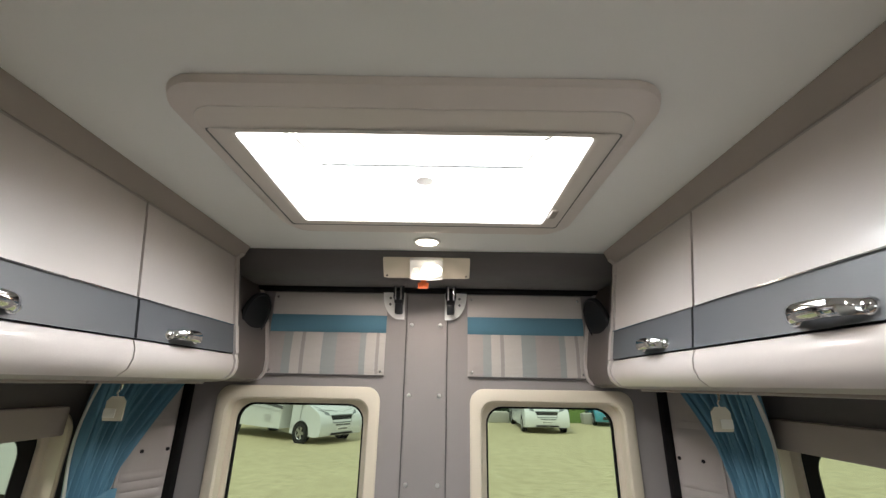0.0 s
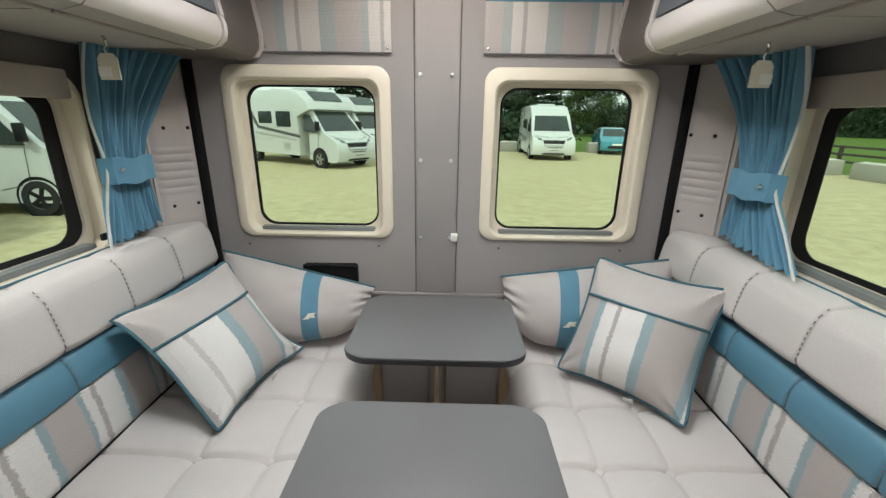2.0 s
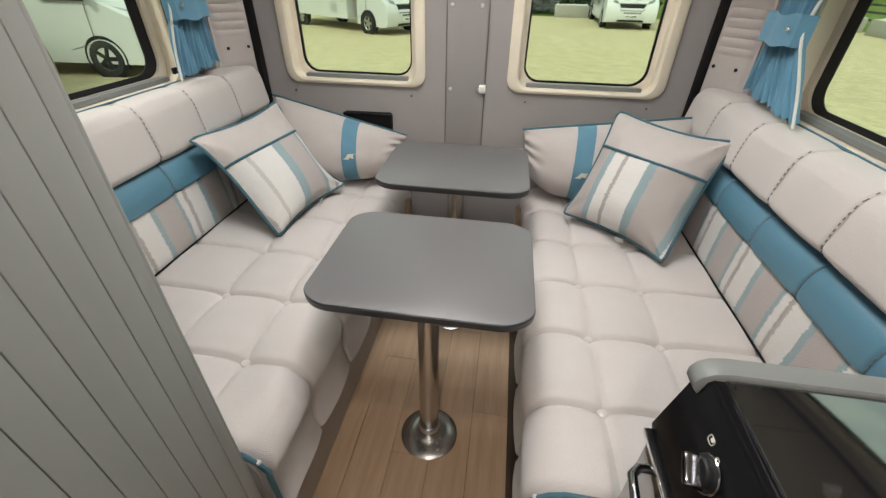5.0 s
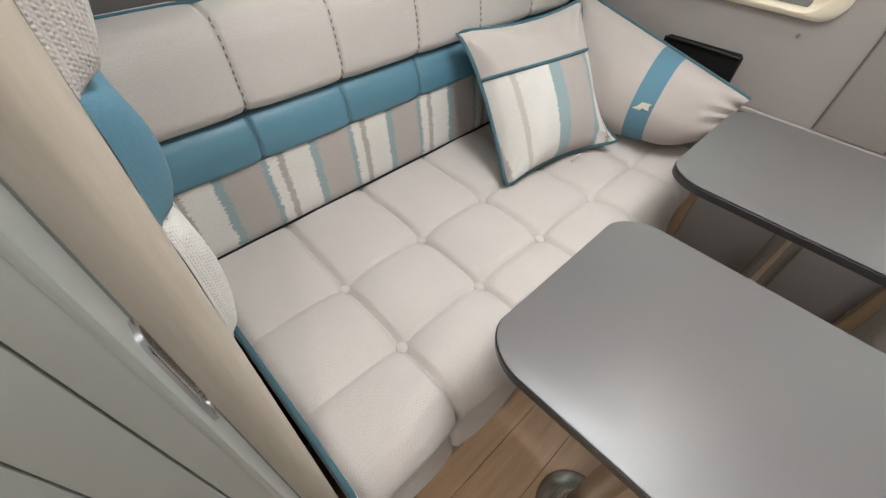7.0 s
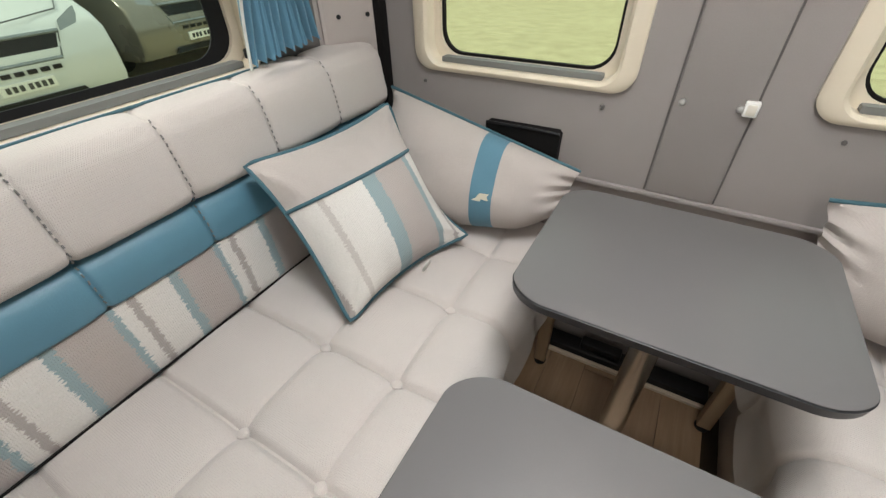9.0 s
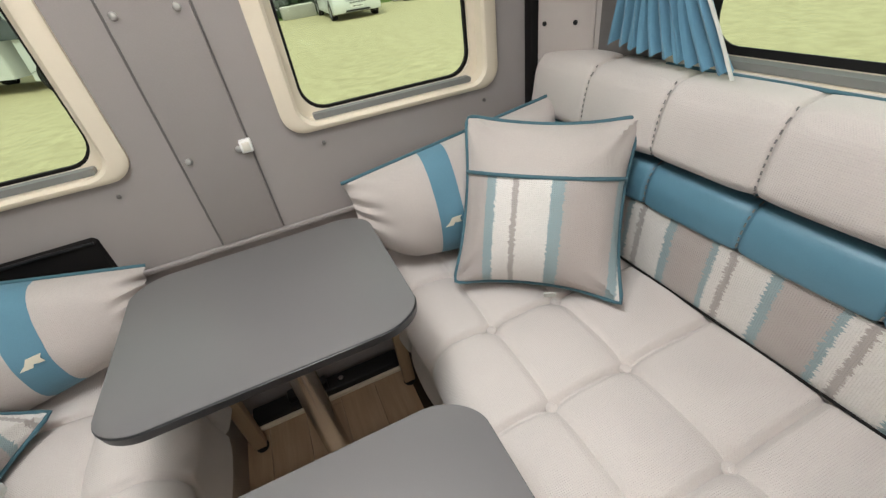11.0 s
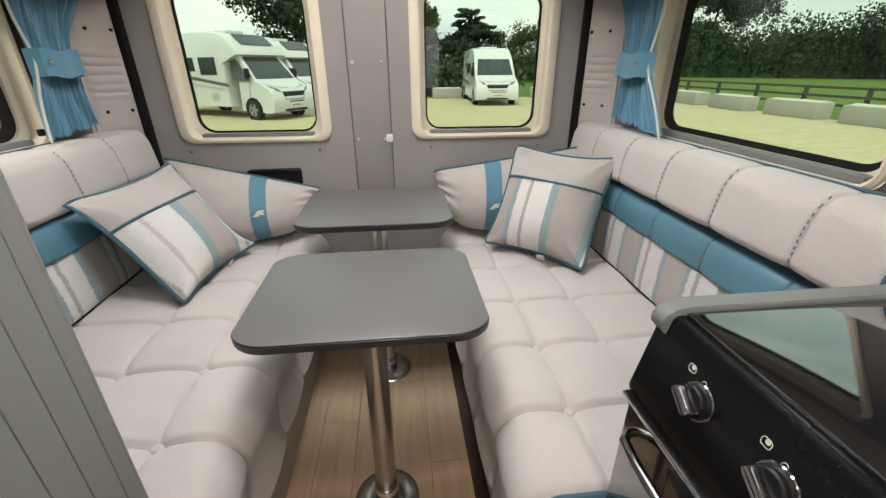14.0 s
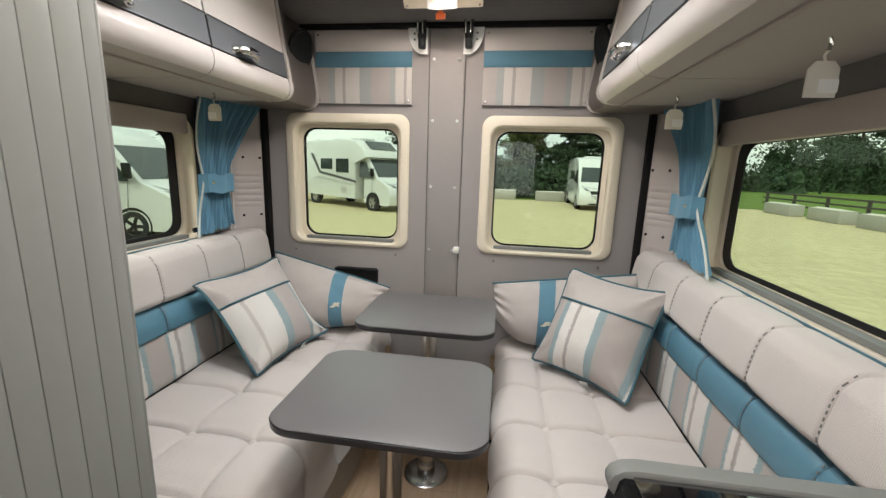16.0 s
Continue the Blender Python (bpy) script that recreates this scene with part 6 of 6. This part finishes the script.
def hatchback(x, y, turn, paint, label):
    m = pose(x, y, GZ, 0, 0, turn)
    ob = thing("parked_car", m, label, "car", "parked cars")
    part("body", slab(m, HATCH, -0.87, 0.87, 0.26), paint, ob)

    def patch(pts, out, nm, mt, lb=""):
        base = [Vector(p) for p in pts]
        n = (base[1] - base[0]).cross(base[2] - base[0]).normalized()
        if n.dot(Vector(out)) < 0:
            n = -n
        bm = bmesh.new()
        loft([[m @ (p + n * k) for p in base] for k in (-0.02, 0.015)], True, True, bm)
        part(nm, bm, mt, ob, lb)

    patch([(-1.02, -0.68, 1.01), (-1.02, 0.68, 1.01), (-1.72, 0.56, 1.40), (-1.72, -0.56, 1.40)], (1, 0, 1), "windscreen", "screen", "dark windscreen")
    patch([(0.05, -0.5, 0.36), (0.05, 0.5, 0.36), (0.05, 0.45, 0.52), (0.05, -0.45, 0.52)], (1, 0, 0), "grille", "black", "black grille")
    patch([(0.07, -0.25, 0.54), (0.07, 0.25, 0.54), (0.06, 0.25, 0.64), (0.06, -0.25, 0.64)], (1, 0, 0), "number_plate", "white", "white number plate")
    for s in (-1, 1):
        patch([(0.0, s * 0.50, 0.66), (-0.08, s * 0.80, 0.68), (-0.32, s * 0.84, 0.82), (-0.10, s * 0.55, 0.78)], (1, s * 0.5, 0.3), "headlight", "lamp_glass", "clear headlight")
        patch([(-1.25, s * 0.80, 1.0), (-3.3, s * 0.80, 1.04), (-3.0, s * 0.70, 1.34), (-1.9, s * 0.69, 1.38)], (0, s, 0), "side_window", "screen", "dark side window")
    for xx in (-0.78, -3.25):
        for yy in (-0.80, 0.80):
            wheel(ob, m, xx, yy, 0.31, 0.20, "rim")
    return ob


camper_van(-6.3, 2.35, 0, "white_paint", "white camper van with black grille parked facing this van")
camper_van(-7.1, 5.05, 3, "bronze_paint", "grey-bronze camper van parked between two white ones", "black_rim")
camper_van(-6.85, 8.75, 6, "white_paint", "white camper van with black wheels parked in the row", "black_rim")
motorhome(-3.6, 16.3, -33, "white motorhome with dark swoosh decals parked on gravel")
motorhome(-3.1, 20.8, -35, "white motorhome half hidden behind another one")
camper_van(4.95, 20.4, -92, "white_paint", "white high-roof camper van parked by the concrete blocks", "rim", "camper vans in the yard")
hatchback(9.5, 24.4, -100, "blue_paint", "light blue hatchback parked by the blocks")
hatchback(-7.6, 12.4, -12, "dark_paint", "dark grey car parked past the camper vans")

# ---------------------------------------------------------------- trees


def add_leaf(verts, faces, c, size, rnd):
    a = Vector((rnd.gauss(0, 1), rnd.gauss(0, 1), rnd.gauss(0, 1))).normalized()
    b = a.cross(Vector((rnd.gauss(0, 1), rnd.gauss(0, 1), rnd.gauss(0, 1)))).normalized()
    i = len(verts)
    w = size * rnd.uniform(0.5, 1.1)
    verts += [c - a * w, c + b * w * 0.55, c + a * w, c - b * w * 0.55]
    faces.append((i, i + 1, i + 2, i + 3))


def leaf_object(name, verts, faces, material, parent, base):
    me = bpy.data.meshes.new(name)
    me.from_pydata([tuple(v - base) for v in verts], [], faces)
    me.materials.append(M[material])
    ob = new(name, me)
    ob.parent = parent
    return ob


def tree(x, y, height, spread, material, seed, layered=False, leaves=2600, bare=0.22):
    rnd = random.Random(seed)
    base = Vector((x, y, GZ))
    label = "layered dark cedar tree beyond the yard" if layered else "leafy broad tree beyond the yard"
    ob = thing("tree", base, label, "tree", "trees beyond the yard")
    r0 = height * 0.028
    path = [base + Vector((0.3 * math.sin(k * 0.9 + seed), 0.3 * math.cos(k * 1.3), height * 0.9 * k / 7)) for k in range(8)]
    bm = loft([[p + Vector((math.cos(a) * q, math.sin(a) * q, 0)) for a in [j * math.pi / 4 for j in range(8)]] for p, q in [(path[k], r0 * (1.25 - k / 7 * 1.1)) for k in range(8)]])
    limbs = []
    for k in range(26 if layered else 13):
        t = bare + (0.95 - bare) * (k + rnd.random() * 0.6) / (25 if layered else 12)
        p = path[min(6, int(t * 7))].lerp(path[min(7, int(t * 7) + 1)], t * 7 % 1)
        a = rnd.uniform(0, 6.283)
        prof = (1.05 - t) ** 0.7 if layered else math.sin(math.pi * min(1, (t - bare * 0.5) / (1.08 - bare * 0.5))) ** 0.6
        reach = spread * prof * rnd.uniform(0.75, 1.1)
        tip = p + Vector((math.cos(a) * reach, math.sin(a) * reach, (0.05 if layered else 0.45) * reach))
        mid = p.lerp(tip, 0.5) + Vector((0, 0, 0.08 * reach))
        tube([p, mid, tip], 0.03 * height * 0.12, 5, bm)
        limbs.append((p, mid, tip, reach))
    part("trunk", bm, "bark", ob, "brown trunk and limbs")
    verts, faces = [], []
    per = leaves // (len(limbs) * 11)
    for p, mid, tip, reach in limbs:
        for c in range(11):
            t = 0.25 + 0.85 * rnd.random()
            q = mid.lerp(tip, t * 2 - 1) if t > 0.5 else p.lerp(mid, t * 2)
            q = q + Vector((rnd.gauss(0, 0.28) * reach, rnd.gauss(0, 0.28) * reach, rnd.gauss(0, 0.08 if layered else 0.18) * reach))
            rad = reach * rnd.uniform(0.12, 0.27)
            for _ in range(per):
                d = Vector((rnd.gauss(0, 1), rnd.gauss(0, 1), rnd.gauss(0, 0.28 if layered else 0.75))) * rad * 0.62
                add_leaf(verts, faces, q + d, (0.075 + 0.0065 * height) * (1.7 if spread > 6 else 1.4), rnd)
    leaf_object("crown", verts, faces, material, ob, base)
    return ob


tree(7.0, 44.0, 7.6, 4.6, "leaf_dark", 3, True, 34000, 0.06)
tree(1.0, 42.0, 9.0, 2.7, "leaf_brown", 5, False, 16000, 0.05)
tree(3.4, 49.0, 7.4, 2.0, "leaf_dark", 6, False, 8000, 0.05)
tree(-9.2, 46.0, 15.0, 4.6, "leaf_dark", 7, False, 30000, 0.05)
tree(-7.0, 53.0, 12.0, 4.0, "leaf_dark", 8, False, 10000)
tree(14.8, 52.0, 5.2, 3.4, "leaf", 9, False, 9000, 0.05)
tree(20.5, 56.0, 5.6, 4.2, "leaf_dark", 11, False, 9000, 0.05)
tree(60.0, 80.0, 15.5, 6.6, "leaf_dark", 13, False, 22000, 0.2)
tree(67.0, 50.0, 8.5, 6.5, "leaf_dark", 15, False, 12000, 0.1)
tree(84.0, 62.0, 9.0, 7.0, "leaf", 17, False, 12000, 0.1)
tree(80.0, 20.0, 12.0, 8.5, "leaf", 19, False, 10000, 0.1)
tree(-24.0, 9.0, 10.0, 4.6, "leaf", 21, False, 9000, 0.1)
tree(-26.0, 16.0, 11.0, 5.0, "leaf_dark", 23, False, 9000, 0.1)
tree(-25.0, 1.0, 9.0, 4.6, "leaf", 25, False, 9000, 0.1)

# far woods and hedges, uncountable
rnd = random.Random(77)
verts, faces = [], []
for k in range(900):
    # woods along the north and east of the meadow, hedge behind the rear blocks
    s = k / 900
    if s < 0.30:
        c = Vector((rnd.uniform(-60, 40), rnd.uniform(60, 70), GZ))
        top = rnd.uniform(1.8, 4.2)
    elif s < 0.80:
        a = rnd.uniform(-0.45, 1.05)
        c = Vector((88 * math.cos(a), 88 * math.sin(a), GZ)) * 1.0
        c.z = GZ
        top = rnd.uniform(5.5, 9.5)
    elif s < 0.93:
        c = Vector((rnd.uniform(-12, 6), rnd.uniform(29.5, 33), GZ))
        top = rnd.uniform(0.7, 2.0)
    else:
        c = Vector((rnd.uniform(-32, -22), rnd.uniform(-12, 40), GZ))
        top = rnd.uniform(1.5, 4.0)
    base = len(verts)
    for i in range(4):
        for j in range(8):
            a, r = j * 0.785 + i, (1.1, 0.95, 0.65, 0.2)[i] * rnd.uniform(0.8, 1.2)
            verts.append(c + Vector((r * math.cos(a), r * math.sin(a), (0.0, 0.35, 0.6, 0.75)[i] * top * rnd.uniform(0.9, 1.05))))
    for i in range(3):
        for j in range(8):
            faces.append((base + i * 8 + j, base + i * 8 + (j + 1) % 8, base + i * 8 + 8 + (j + 1) % 8, base + i * 8 + 8 + j))
    for _ in range(120):
        d = Vector((rnd.gauss(0, 1.6), rnd.gauss(0, 1.2), abs(rnd.uniform(0, 1)) ** 0.8 * top))
        add_leaf(verts, faces, c + d, 0.30, rnd)
woods = leaf_object("far_woods", verts, faces, "leaf_dark", None, Vector((0, 0, 0)))
tagged(woods, "dark woods and hedges round the meadow", "woods", kind="stuff")

# ---------------------------------------------------------------- oak planks, last
floor_ob = bpy.data.objects["floor"]
for ix in range(-2, 5):
    x0 = -0.30 + ix * plank_w
    y0 = -1.4 - (ix * 0.37) % plank_l
    while y0 < 1.63:
        plank(x0, y0, min(plank_l, 1.645 - y0), floor_ob)
        y0 += plank_l
